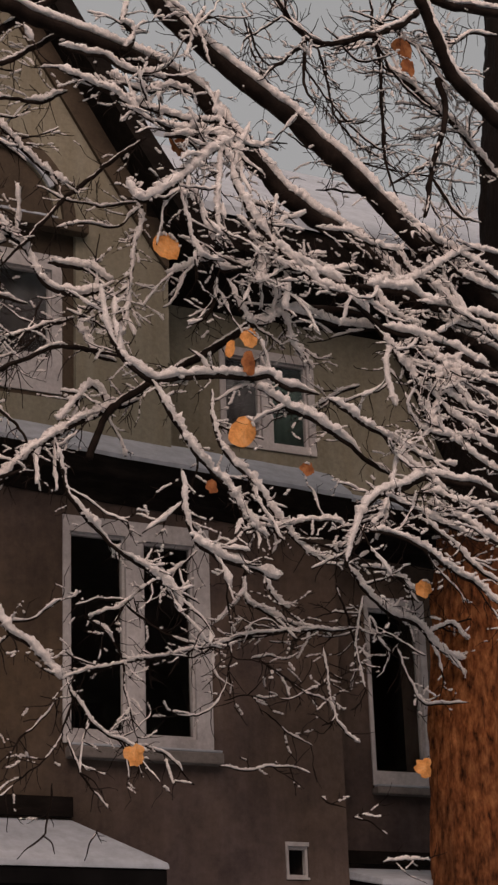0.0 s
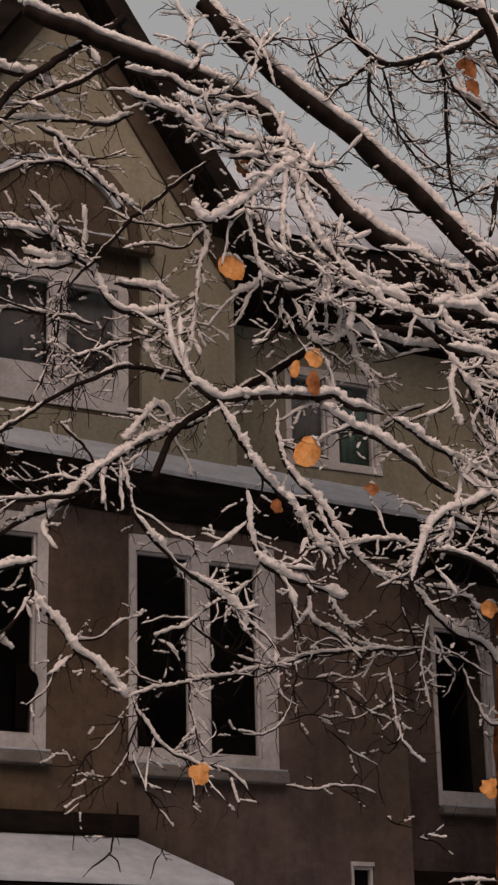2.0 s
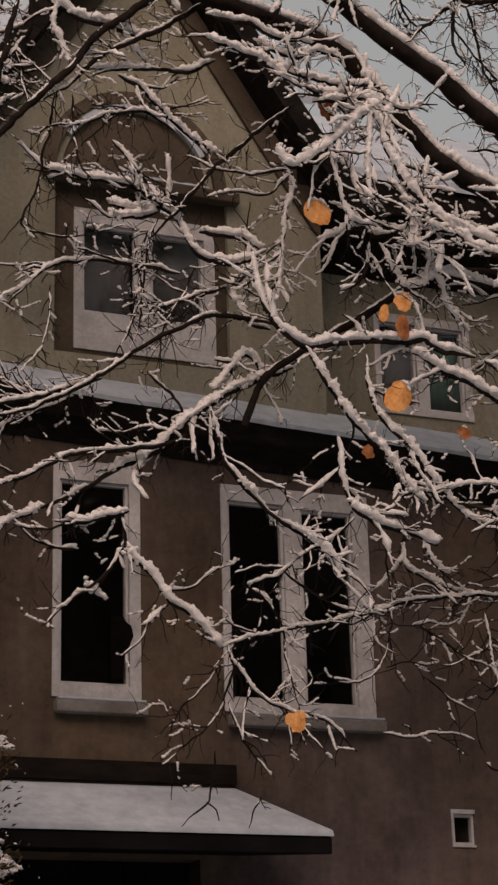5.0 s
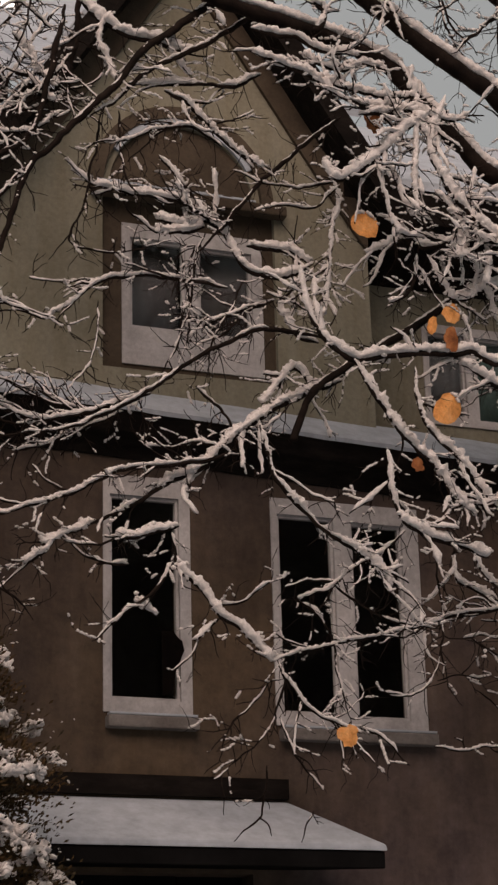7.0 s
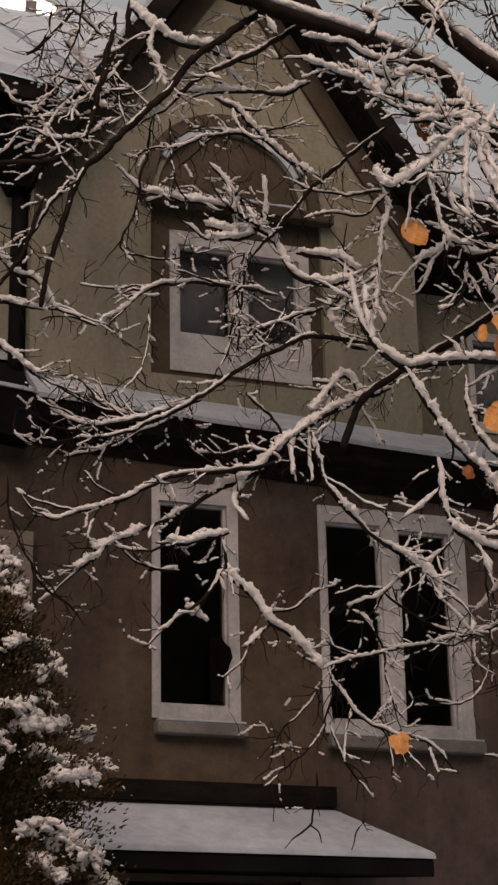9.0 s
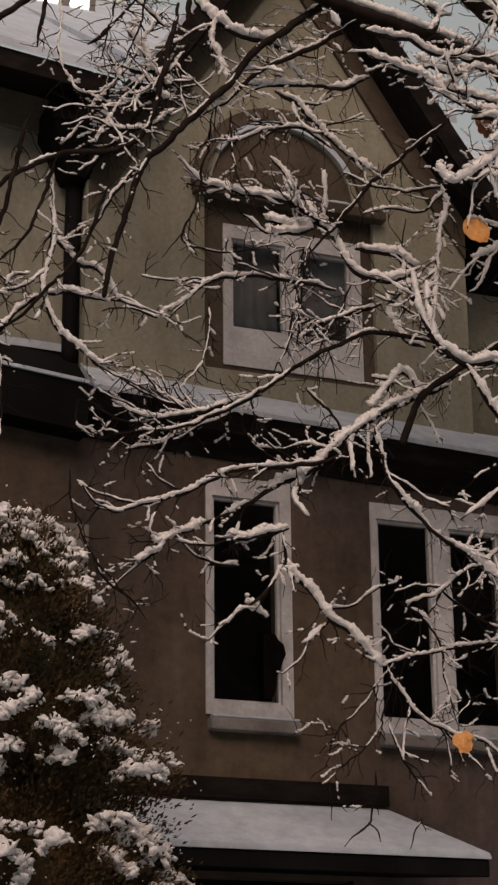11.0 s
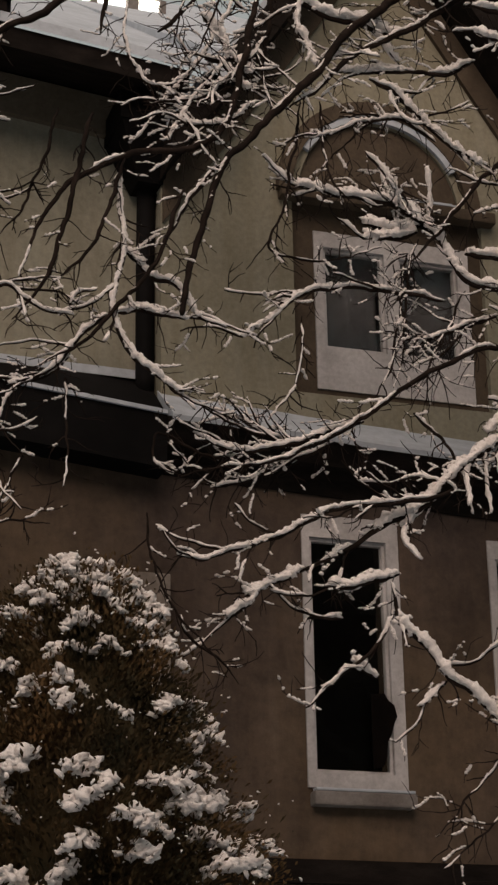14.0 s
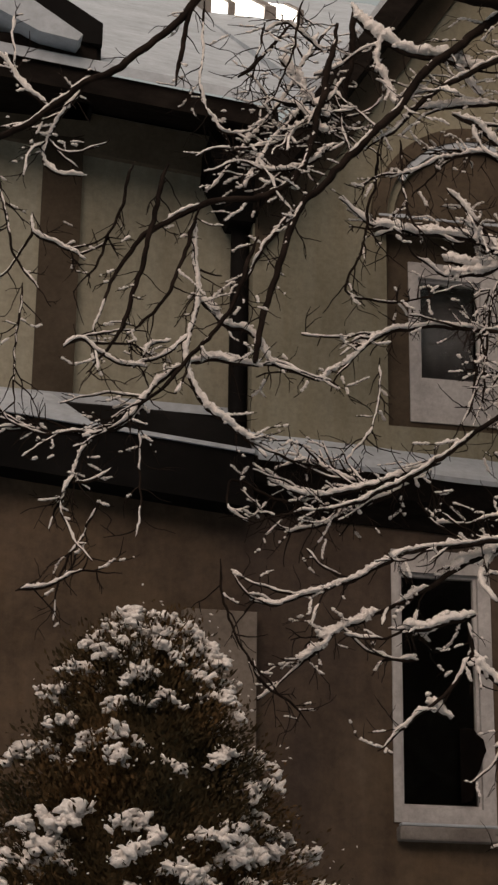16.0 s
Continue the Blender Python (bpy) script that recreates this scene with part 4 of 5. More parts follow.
limb([(2.02, -1.80, 6.08), (1.81, -1.80, 6.13), (1.57, -1.80, 6.15), (1.33, -1.80, 6.15), (1.09, -1.80, 6.05), (0.90, -1.80, 5.95), (0.80, -1.80, 5.83), (0.71, -1.80, 5.68), (0.66, -1.80, 5.43)], 0.055, 0.035, 0.071, 6)
limb([(1.13, -1.00, 5.69), (1.26, -0.98, 5.56), (1.45, -0.96, 5.40), (1.75, -0.94, 5.31), (1.91, -0.92, 5.17), (2.16, -0.90, 5.08)], 0.035, 0.020, 0.059, 8)
limb([(0.95, -1.80, 5.99), (1.26, -1.80, 5.89), (1.49, -1.80, 5.82), (1.69, -1.80, 5.76)], 0.035, 0.020, 0.055, 7)
limb([(0.84, -1.80, 5.71), (1.06, -1.80, 5.69), (1.33, -1.80, 5.60), (1.51, -1.80, 5.50), (1.74, -1.80, 5.37), (1.92, -1.80, 5.25)], 0.032, 0.020, 0.055, 7)
limb([(1.26, -1.80, 5.86), (1.51, -1.80, 5.70), (1.73, -1.80, 5.52), (1.94, -1.80, 5.42)], 0.028, 0.020, 0.039, 6)
limb([(1.06, -1.80, 6.35), (1.28, -1.80, 6.20), (1.56, -1.80, 6.06), (1.84, -1.80, 5.99), (2.04, -1.80, 5.97)], 0.032, 0.020, 0.059, 6)
limb([(0.57, -1.80, 6.66), (0.84, -1.80, 6.51), (1.11, -1.80, 6.39), (1.39, -1.80, 6.29), (1.60, -1.80, 6.28)], 0.028, 0.020, 0.063, 6)
limb([(-0.67, -1.55, 6.69), (-0.54, -1.54, 6.49), (-0.37, -1.53, 6.25), (-0.23, -1.52, 6.10), (-0.11, -1.52, 6.01), (0.03, -1.51, 5.83), (0.20, -1.50, 5.69)], 0.039, 0.024, 0.067, 7)
limb([(-0.22, -1.55, 6.68), (-0.21, -1.54, 6.47), (-0.11, -1.54, 6.24), (0.11, -1.53, 6.05), (0.24, -1.52, 5.89), (0.38, -1.51, 5.72), (0.52, -1.51, 5.61), (0.73, -1.50, 5.55)], 0.032, 0.020, 0.055, 6)
limb([(-0.46, -1.55, 6.07), (-0.43, -1.54, 5.85), (-0.39, -1.53, 5.68), (-0.32, -1.52, 5.56), (-0.17, -1.52, 5.49), (0.05, -1.51, 5.45), (0.29, -1.50, 5.39)], 0.032, 0.024, 0.091, 7)
limb([(0.33, -0.90, 5.64), (0.34, -0.90, 5.39), (0.47, -0.90, 5.33), (0.64, -0.90, 5.28)], 0.024, 0.016, 0.063, 6)
limb([(0.50, -0.90, 5.57), (0.59, -0.90, 5.43), (0.70, -0.90, 5.36)], 0.024, 0.016, 0.059, 6)
limb([(-1.37, -1.55, 6.15), (-1.32, -1.54, 5.96), (-1.27, -1.54, 5.82), (-1.16, -1.53, 5.67), (-1.00, -1.52, 5.54), (-0.86, -1.52, 5.43), (-0.67, -1.51, 5.33), (-0.51, -1.51, 5.23), (-0.38, -1.50, 5.06)], 0.035, 0.020, 0.063, 7)
limb([(1.25, -0.95, 5.24), (0.88, -0.95, 5.19), (0.55, -0.95, 5.16), (0.23, -0.95, 5.08), (-0.17, -0.95, 4.95), (-0.51, -0.95, 4.87), (-0.80, -0.95, 4.80), (-1.11, -0.95, 4.70)], 0.020, 0.016, 0.032, 8)
limb([(0.05, -1.75, 8.57), (-0.14, -1.75, 8.57), (-0.36, -1.75, 8.59), (-0.59, -1.75, 8.57), (-0.81, -1.75, 8.63), (-1.00, -1.75, 8.74), (-1.19, -1.75, 8.78), (-1.41, -1.75, 8.84)], 0.035, 0.024, 0.067, 9)
limb([(-0.07, -1.75, 8.60), (-0.28, -1.75, 8.42), (-0.46, -1.75, 8.23), (-0.64, -1.75, 8.06), (-0.82, -1.75, 7.93), (-0.92, -1.75, 8.07)], 0.035, 0.028, 0.083, 9)
limb([(-0.29, -1.75, 8.97), (-0.20, -1.75, 8.78), (-0.17, -1.75, 8.58), (-0.20, -1.75, 8.30), (-0.23, -1.75, 7.98), (-0.19, -1.75, 7.68)], 0.035, 0.024, 0.071, 9)
limb([(0.05, -1.75, 8.75), (-0.03, -1.75, 8.52), (-0.09, -1.75, 8.30), (0.02, -1.75, 8.01), (0.17, -1.75, 7.77), (0.30, -1.75, 7.59), (0.29, -1.75, 7.29)], 0.039, 0.028, 0.079, 9)
limb([(0.64, -1.10, 7.98), (0.38, -1.09, 7.93), (0.17, -1.08, 7.88), (0.06, -1.07, 7.93), (-0.15, -1.06, 7.84), (-0.30, -1.05, 7.76)], 0.035, 0.024, 0.071, 9)
limb([(-0.14, -1.55, 7.55), (-0.18, -1.53, 7.36), (-0.25, -1.52, 7.22), (-0.35, -1.50, 7.18)], 0.032, 0.020, 0.055, 8)
limb([(-0.07, -1.55, 7.55), (0.04, -1.54, 7.37), (0.17, -1.53, 7.24), (0.39, -1.52, 7.34), (0.48, -1.51, 7.15), (0.61, -1.50, 7.00)], 0.032, 0.020, 0.067, 8)
limb([(-1.43, -1.75, 9.03), (-1.26, -1.75, 9.01), (-1.08, -1.75, 9.01), (-0.87, -1.75, 8.94), (-0.62, -1.75, 8.96)], 0.032, 0.020, 0.059, 9)
limb([(-0.55, -1.10, 8.31), (-0.53, -1.10, 8.08), (-0.60, -1.10, 7.89), (-0.62, -1.10, 7.62), (-0.65, -1.10, 7.37), (-0.74, -1.10, 7.13)], 0.032, 0.024, 0.059, 8)
limb([(-0.93, -1.75, 9.10), (-0.86, -1.75, 9.28), (-0.95, -1.75, 9.35), (-0.90, -1.75, 9.57)], 0.055, 0.032, 0.063, 9)
limb([(1.21, -1.80, 7.92), (1.40, -1.80, 7.72), (1.64, -1.80, 7.72), (1.74, -1.80, 7.55)], 0.032, 0.020, 0.055, 8)
limb([(0.94, -1.75, 7.75), (0.68, -1.75, 7.67), (0.49, -1.75, 7.71), (0.34, -1.75, 7.72)], 0.032, 0.020, 0.055, 8)
limb([(1.29, -1.05, 7.12), (1.11, -1.05, 7.03), (0.91, -1.05, 6.88), (0.71, -1.05, 6.81)], 0.024, 0.016, 0.035, 8)
limb([(1.06, -0.95, 5.53), (1.14, -0.95, 5.32), (1.20, -0.95, 5.07), (1.27, -0.95, 4.75)], 0.020, 0.012, 0.028, 9)
limb([(0.93, -0.95, 5.09), (0.95, -0.95, 4.89), (0.96, -0.95, 4.68), (1.05, -0.95, 4.49), (1.20, -0.95, 4.39)], 0.020, 0.012, 0.032, 9)
limb([(-0.93, -0.95, 5.15), (-0.78, -0.95, 5.04), (-0.66, -0.95, 4.89), (-0.62, -0.95, 4.58), (-0.54, -0.95, 4.28)], 0.020, 0.012, 0.028, 9)
limb([(-1.05, -0.95, 4.73), (-1.01, -0.95, 4.60), (-0.87, -0.95, 4.43), (-0.69, -0.95, 4.31), (-0.48, -0.95, 4.24)], 0.020, 0.012, 0.032, 9)
limb([(-0.06, -0.95, 5.69), (-0.29, -0.95, 5.49), (-0.50, -0.95, 5.38), (-0.65, -0.95, 5.25), (-0.89, -0.95, 5.13)], 0.024, 0.012, 0.035, 9)
limb([(-0.65, -0.95, 5.29), (-0.51, -0.95, 5.18), (-0.34, -0.95, 5.08), (-0.12, -0.95, 5.01), (0.18, -0.95, 5.00)], 0.020, 0.012, 0.024, 9)
limb([(1.53, -0.95, 5.10), (1.62, -0.95, 4.94), (1.73, -0.95, 4.73), (1.85, -0.95, 4.70), (2.15, -0.95, 4.74)], 0.020, 0.012, 0.028, 8)
limb([(0.15, -0.95, 5.53), (0.17, -0.95, 5.28), (0.17, -0.95, 5.00), (0.12, -0.95, 4.71), (-0.01, -0.95, 4.54), (-0.22, -0.95, 4.49), (-0.33, -0.95, 4.58)], 0.016, 0.012, 0.016, 8)
limb([(-0.43, -1.00, 6.86), (-0.69, -0.99, 6.70), (-0.93, -0.99, 6.57), (-1.17, -0.98, 6.40), (-1.40, -0.98, 6.21), (-1.58, -0.97, 6.03), (-1.79, -0.97, 5.91), (-2.00, -0.96, 5.77), (-2.28, -0.96, 5.61), (-2.49, -0.95, 5.49), (-2.69, -0.95, 5.40)], 0.039, 0.028, 0.067, 6)
limb([(-2.60, -0.95, 5.47), (-2.67, -0.95, 5.36), (-2.81, -0.95, 5.25)], 0.028, 0.016, 0.059, 7)
limb([(-1.74, -0.95, 5.60), (-1.94, -0.95, 5.54), (-2.06, -0.95, 5.49), (-2.20, -0.95, 5.50)], 0.028, 0.020, 0.067, 7)
limb([(-2.09, -0.90, 5.33), (-2.24, -0.90, 5.32), (-2.32, -0.90, 5.30)], 0.020, 0.016, 0.055, 6)
limb([(-1.80, -0.95, 5.54), (-1.77, -0.95, 5.38), (-1.74, -0.95, 5.30), (-1.61, -0.95, 5.19), (-1.48, -0.95, 5.01), (-1.35, -0.95, 4.94), (-1.23, -0.95, 4.84), (-1.10, -0.95, 4.70)], 0.028, 0.024, 0.071, 5)
limb([(-1.78, -0.95, 5.34), (-1.86, -0.95, 5.22), (-1.98, -0.95, 5.08), (-2.14, -0.95, 4.94), (-2.36, -0.95, 4.76)], 0.024, 0.020, 0.030, 6)
limb([(-2.02, -0.90, 5.07), (-1.97, -0.90, 5.03), (-1.90, -0.90, 4.99)], 0.020, 0.016, 0.079, 2)
limb([(-1.45, -0.90, 4.99), (-1.53, -0.90, 4.91), (-1.63, -0.90, 4.82)], 0.020, 0.016, 0.039, 5)
limb([(-1.36, -1.10, 6.13), (-1.58, -1.09, 6.03), (-1.86, -1.07, 5.97), (-2.13, -1.06, 5.94), (-2.33, -1.05, 5.85), (-2.51, -1.04, 5.72), (-2.77, -1.02, 5.64), (-2.96, -1.01, 5.57), (-3.10, -1.00, 5.57)], 0.032, 0.016, 0.035, 7)
limb([(-0.69, -1.20, 6.96), (-0.94, -1.19, 6.99), (-1.18, -1.17, 7.00), (-1.43, -1.16, 6.88), (-1.59, -1.14, 6.79), (-1.87, -1.12, 6.58), (-2.11, -1.11, 6.41), (-2.30, -1.09, 6.28), (-2.57, -1.08, 6.15), (-2.91, -1.06, 6.09), (-3.13, -1.05, 6.00)], 0.039, 0.016, 0.024, 10)
limb([(-1.97, -1.05, 6.49), (-2.21, -1.05, 6.38), (-2.48, -1.05, 6.29), (-2.75, -1.05, 6.22), (-3.02, -1.05, 6.31)], 0.032, 0.016, 0.035, 9)
limb([(-2.53, -1.20, 9.49), (-2.46, -1.20, 9.34), (-2.34, -1.20, 9.23), (-2.14, -1.20, 9.16), (-1.93, -1.20, 9.15), (-1.82, -1.20, 9.12), (-1.68, -1.20, 9.09)], 0.035, 0.032, 0.091, 4)
limb([(-2.34, -1.20, 9.34), (-2.37, -1.20, 9.10), (-2.33, -1.20, 8.95), (-2.25, -1.20, 8.77)], 0.028, 0.020, 0.067, 6)
limb([(-3.00, -1.20, 9.02), (-2.88, -1.20, 8.87), (-2.80, -1.20, 8.75), (-2.69, -1.20, 8.65)], 0.028, 0.020, 0.071, 6)
limb([(-1.26, -1.30, 9.74), (-1.68, -1.29, 9.35), (-2.04, -1.28, 9.03), (-2.30, -1.27, 8.67), (-2.52, -1.26, 8.40), (-2.72, -1.24, 8.15), (-2.87, -1.23, 7.97), (-2.95, -1.22, 7.71), (-3.07, -1.21, 7.32), (-3.13, -1.20, 6.94)], 0.063, 0.035, 0.024, 7)
limb([(-1.08, -1.30, 9.53), (-1.34, -1.28, 9.35), (-1.65, -1.26, 9.10), (-2.02, -1.24, 8.87), (-2.27, -1.22, 8.58), (-2.47, -1.20, 8.43)], 0.047, 0.028, 0.024, 7)
limb([(-2.88, -1.20, 7.97), (-3.02, -1.20, 7.81), (-3.13, -1.20, 7.62), (-3.24, -1.20, 7.42)], 0.039, 0.020, 0.020, 7)
limb([(-0.48, -1.10, 8.82), (-0.79, -1.10, 8.54), (-1.08, -1.10, 8.24), (-1.39, -1.10, 7.83), (-1.63, -1.10, 7.55)], 0.035, 0.032, 0.012, 5)
limb([(-0.71, -1.00, 7.66), (-0.91, -1.01, 7.52), (-1.13, -1.01, 7.50), (-1.28, -1.02, 7.58), (-1.37, -1.02, 7.76), (-1.48, -1.03, 7.84), (-1.67, -1.04, 7.96), (-1.88, -1.04, 7.99), (-2.36, -1.05, 8.00)], 0.032, 0.024, 0.071, 7)
limb([(-1.36, -1.00, 7.77), (-1.51, -1.00, 7.88), (-1.68, -1.00, 7.82), (-1.91, -1.00, 7.84)], 0.032, 0.024, 0.079, 6)
limb([(-1.53, -1.00, 7.83), (-1.70, -1.00, 7.76), (-1.91, -1.00, 7.73)], 0.028, 0.020, 0.063, 6)
limb([(-1.23, -1.00, 7.72), (-1.01, -1.00, 7.72), (-0.86, -1.00, 7.71), (-0.75, -1.00, 7.66)], 0.032, 0.024, 0.067, 6)
limb([(-0.43, -1.00, 6.95), (-0.62, -1.00, 7.05), (-0.71, -1.00, 7.22), (-0.78, -1.00, 7.43), (-0.84, -1.00, 7.62)], 0.032, 0.028, 0.063, 6)
limb([(-0.69, -1.00, 7.05), (-0.86, -1.00, 7.07), (-0.94, -1.00, 7.23), (-0.98, -1.00, 7.40)], 0.024, 0.020, 0.063, 6)
limb([(-0.52, -1.00, 6.76), (-0.72, -1.00, 6.70), (-0.89, -1.00, 6.81), (-1.04, -1.00, 6.66), (-1.13, -1.00, 6.52)], 0.028, 0.024, 0.063, 7)
limb([(-1.11, -1.00, 7.28), (-1.33, -1.00, 7.18), (-1.54, -1.00, 7.07), (-1.67, -1.00, 6.97)], 0.024, 0.016, 0.032, 9)
limb([(-1.11, -1.10, 9.07), (-1.33, -1.10, 8.94), (-1.55, -1.10, 8.92), (-1.81, -1.10, 8.87), (-2.03, -1.10, 8.82)], 0.032, 0.020, 0.059, 8)
limb([(-1.85, -1.10, 8.82), (-1.68, -1.10, 8.73), (-1.55, -1.10, 8.62), (-1.38, -1.10, 8.46), (-1.12, -1.10, 8.30)], 0.032, 0.020, 0.055, 8)
limb([(-1.90, -1.10, 8.28), (-1.77, -1.10, 8.13), (-1.65, -1.10, 8.01), (-1.56, -1.10, 7.85)], 0.024, 0.016, 0.035, 9)
limb([(-1.43, -1.10, 8.43), (-1.64, -1.10, 8.54), (-1.90, -1.10, 8.49), (-2.11, -1.10, 8.38), (-2.27, -1.10, 8.31)], 0.024, 0.012, 0.032, 9)
limb([(-1.37, -1.00, 7.37), (-1.62, -1.00, 7.38), (-1.87, -1.00, 7.38), (-2.14, -1.00, 7.35), (-2.31, -1.00, 7.30), (-2.50, -1.00, 7.13), (-2.71, -1.00, 6.96)], 0.028, 0.016, 0.035, 7)
limb([(-1.62, -1.00, 7.66), (-1.66, -1.00, 7.40), (-1.71, -1.00, 7.13), (-1.77, -1.00, 6.87), (-1.91, -1.00, 6.56)], 0.020, 0.012, 0.016, 9)
limb([(-1.53, -1.00, 7.77), (-1.62, -1.00, 7.53), (-1.65, -1.00, 7.22), (-1.74, -1.00, 6.96), (-1.81, -1.00, 6.74)], 0.020, 0.012, 0.016, 9)
limb([(-2.32, -1.00, 7.13), (-2.34, -1.00, 6.88), (-2.38, -1.00, 6.67), (-2.55, -1.00, 6.44)], 0.016, 0.012, 0.016, 9)
limb([(-3.08, -0.95, 5.24), (-3.01, -0.95, 5.11), (-2.84, -0.95, 5.01), (-2.73, -0.95, 4.88)], 0.020, 0.012, 0.020, 6)
limb([(-2.21, -1.10, 8.59), (-2.19, -1.10, 8.28), (-2.15, -1.10, 8.06), (-2.00, -1.10, 7.87)], 0.020, 0.012, 0.016, 9)
limb([(-2.34, -1.10, 8.59), (-2.35, -1.10, 8.34), (-2.40, -1.10, 8.11), (-2.45, -1.10, 7.84), (-2.55, -1.10, 7.57), (-2.53, -1.10, 7.49), (-2.33, -1.10, 7.46), (-2.11, -1.10, 7.50), (-1.82, -1.10, 7.62)], 0.020, 0.012, 0.012, 9)
limb([(-3.50, -1.20, 7.88), (-3.50, -1.20, 7.62), (-3.48, -1.20, 7.35), (-3.52, -1.20, 7.11), (-3.54, -1.20, 6.93), (-3.46, -1.20, 6.73), (-3.30, -1.20, 6.59), (-3.12, -1.20, 6.47)], 0.031, 0.024, 0.052, 5)
limb([(-3.47, -1.15, 7.38), (-3.30, -1.15, 7.22), (-3.15, -1.15, 7.18), (-3.01, -1.15, 6.99)], 0.028, 0.017, 0.055, 4)
limb([(-3.52, -1.15, 6.96), (-3.36, -1.15, 6.99), (-3.23, -1.15, 6.98), (-3.10, -1.15, 6.97)], 0.021, 0.017, 0.052, 4)
limb([(-3.53, -1.15, 6.95), (-3.66, -1.15, 6.84), (-3.77, -1.15, 6.70), (-3.90, -1.15, 6.55), (-4.11, -1.15, 6.45)], 0.028, 0.017, 0.035, 8)
limb([(-3.47, -1.30, 9.42), (-3.55, -1.30, 9.29), (-3.74, -1.30, 9.02), (-3.97, -1.30, 8.80), (-4.20, -1.30, 8.63), (-4.43, -1.30, 8.40), (-4.69, -1.30, 8.20), (-4.82, -1.30, 8.13)], 0.052, 0.038, 0.014, 5)
limb([(-4.18, -1.20, 8.70), (-4.30, -1.20, 8.51), (-4.41, -1.20, 8.29), (-4.42, -1.20, 8.15), (-4.34, -1.20, 8.07), (-4.19, -1.20, 8.06)], 0.031, 0.017, 0.035, 6)
limb([(-4.40, -1.20, 8.50), (-4.54, -1.20, 8.60), (-4.65, -1.20, 8.74), (-4.72, -1.20, 8.84)], 0.024, 0.014, 0.035, 6)
limb([(-2.63, -1.25, 9.28), (-2.72, -1.24, 8.83), (-2.80, -1.24, 8.45), (-2.93, -1.23, 8.15), (-3.15, -1.23, 8.01), (-3.41, -1.22, 7.97), (-3.66, -1.22, 7.81), (-3.84, -1.21, 7.65), (-3.98, -1.21, 7.41), (-4.09, -1.20, 7.06)], 0.048, 0.031, 0.024, 6)
limb([(-3.68, -1.25, 8.17), (-3.74, -1.24, 7.95), (-3.79, -1.23, 7.65), (-3.88, -1.22, 7.25), (-3.96, -1.21, 7.03), (-4.12, -1.20, 6.81)], 0.035, 0.024, 0.007, 6)
limb([(-3.89, -1.25, 8.17), (-3.98, -1.23, 7.79), (-4.10, -1.22, 7.48), (-4.21, -1.20, 7.30)], 0.021, 0.014, 0.003, 6)
limb([(-3.50, -1.25, 7.89), (-3.59, -1.23, 7.52), (-3.71, -1.22, 7.26), (-3.92, -1.20, 7.02)], 0.028, 0.017, 0.007, 6)
limb([(-3.14, -1.25, 7.74), (-3.28, -1.24, 7.30), (-3.49, -1.23, 7.00), (-3.70, -1.21, 6.74), (-3.95, -1.20, 6.55)], 0.031, 0.021, 0.007, 6)
limb([(-3.57, -1.30, 9.33), (-3.60, -1.30, 9.04), (-3.64, -1.30, 8.80), (-3.66, -1.30, 8.66)], 0.038, 0.024, 0.003, 4)
limb([(-3.50, -1.30, 9.34), (-3.50, -1.28, 8.99), (-3.50, -1.27, 8.70), (-3.42, -1.25, 8.51), (-3.33, -1.23, 8.43), (-3.19, -1.22, 8.47), (-3.08, -1.20, 8.58)], 0.017, 0.014, 0.028, 7)
limb([(-2.98, -1.20, 8.71), (-2.85, -1.20, 8.68), (-2.72, -1.20, 8.52)], 0.021, 0.017, 0.059, 4)
limb([(-4.67, -1.20, 7.98), (-4.62, -1.20, 7.72), (-4.55, -1.20, 7.48), (-4.44, -1.20, 7.33), (-4.33, -1.20, 7.21)], 0.021, 0.010, 0.017, 8)
limb([(-4.48, -1.20, 7.81), (-4.46, -1.20, 7.67), (-4.34, -1.20, 7.61), (-4.17, -1.20, 7.52)], 0.021, 0.010, 0.031, 8)
limb([(-4.50, -1.20, 7.34), (-4.52, -1.20, 7.06), (-4.53, -1.20, 6.81), (-4.50, -1.20, 6.50)], 0.017, 0.010, 0.014, 8)
limb([(-3.75, -1.10, 6.67), (-3.94, -1.10, 6.52), (-4.20, -1.10, 6.48), (-4.42, -1.10, 6.50), (-4.59, -1.10, 6.54)], 0.024, 0.014, 0.035, 9)
limb([(-3.94, -1.10, 6.57), (-4.10, -1.10, 6.40), (-4.18, -1.10, 6.19), (-4.27, -1.10, 6.02)], 0.017, 0.010, 0.031, 9)
limb([(-3.78, -1.10, 6.53), (-3.78, -1.10, 6.25), (-3.76, -1.10, 5.99), (-3.79, -1.10, 5.88)], 0.017, 0.010, 0.021, 8)
limb([(-3.98, -1.00, 6.14), (-4.10, -1.00, 5.86), (-4.20, -1.00, 5.65), (-4.22, -1.00, 5.39)], 0.017, 0.010, 0.017, 8)
limb([(-2.51, -1.00, 6.31), (-2.72, -1.00, 6.19), (-2.99, -1.00, 6.21), (-3.22, -1.00, 6.29), (-3.24, -1.00, 6.12), (-3.12, -1.00, 6.04)], 0.021, 0.014, 0.028, 9)
limb([(-3.28, -1.00, 5.81), (-3.26, -1.00, 5.55), (-3.16, -1.00, 5.32), (-3.01, -1.00, 5.14), (-2.82, -1.00, 4.89)], 0.017, 0.010, 0.007, 5)
limb([(1.22, -1.80, 7.70), (1.02, -1.80, 7.60), (1.13, -1.80, 7.41), (1.38, -1.80, 7.32)], 0.028, 0.016, 0.067, 7)
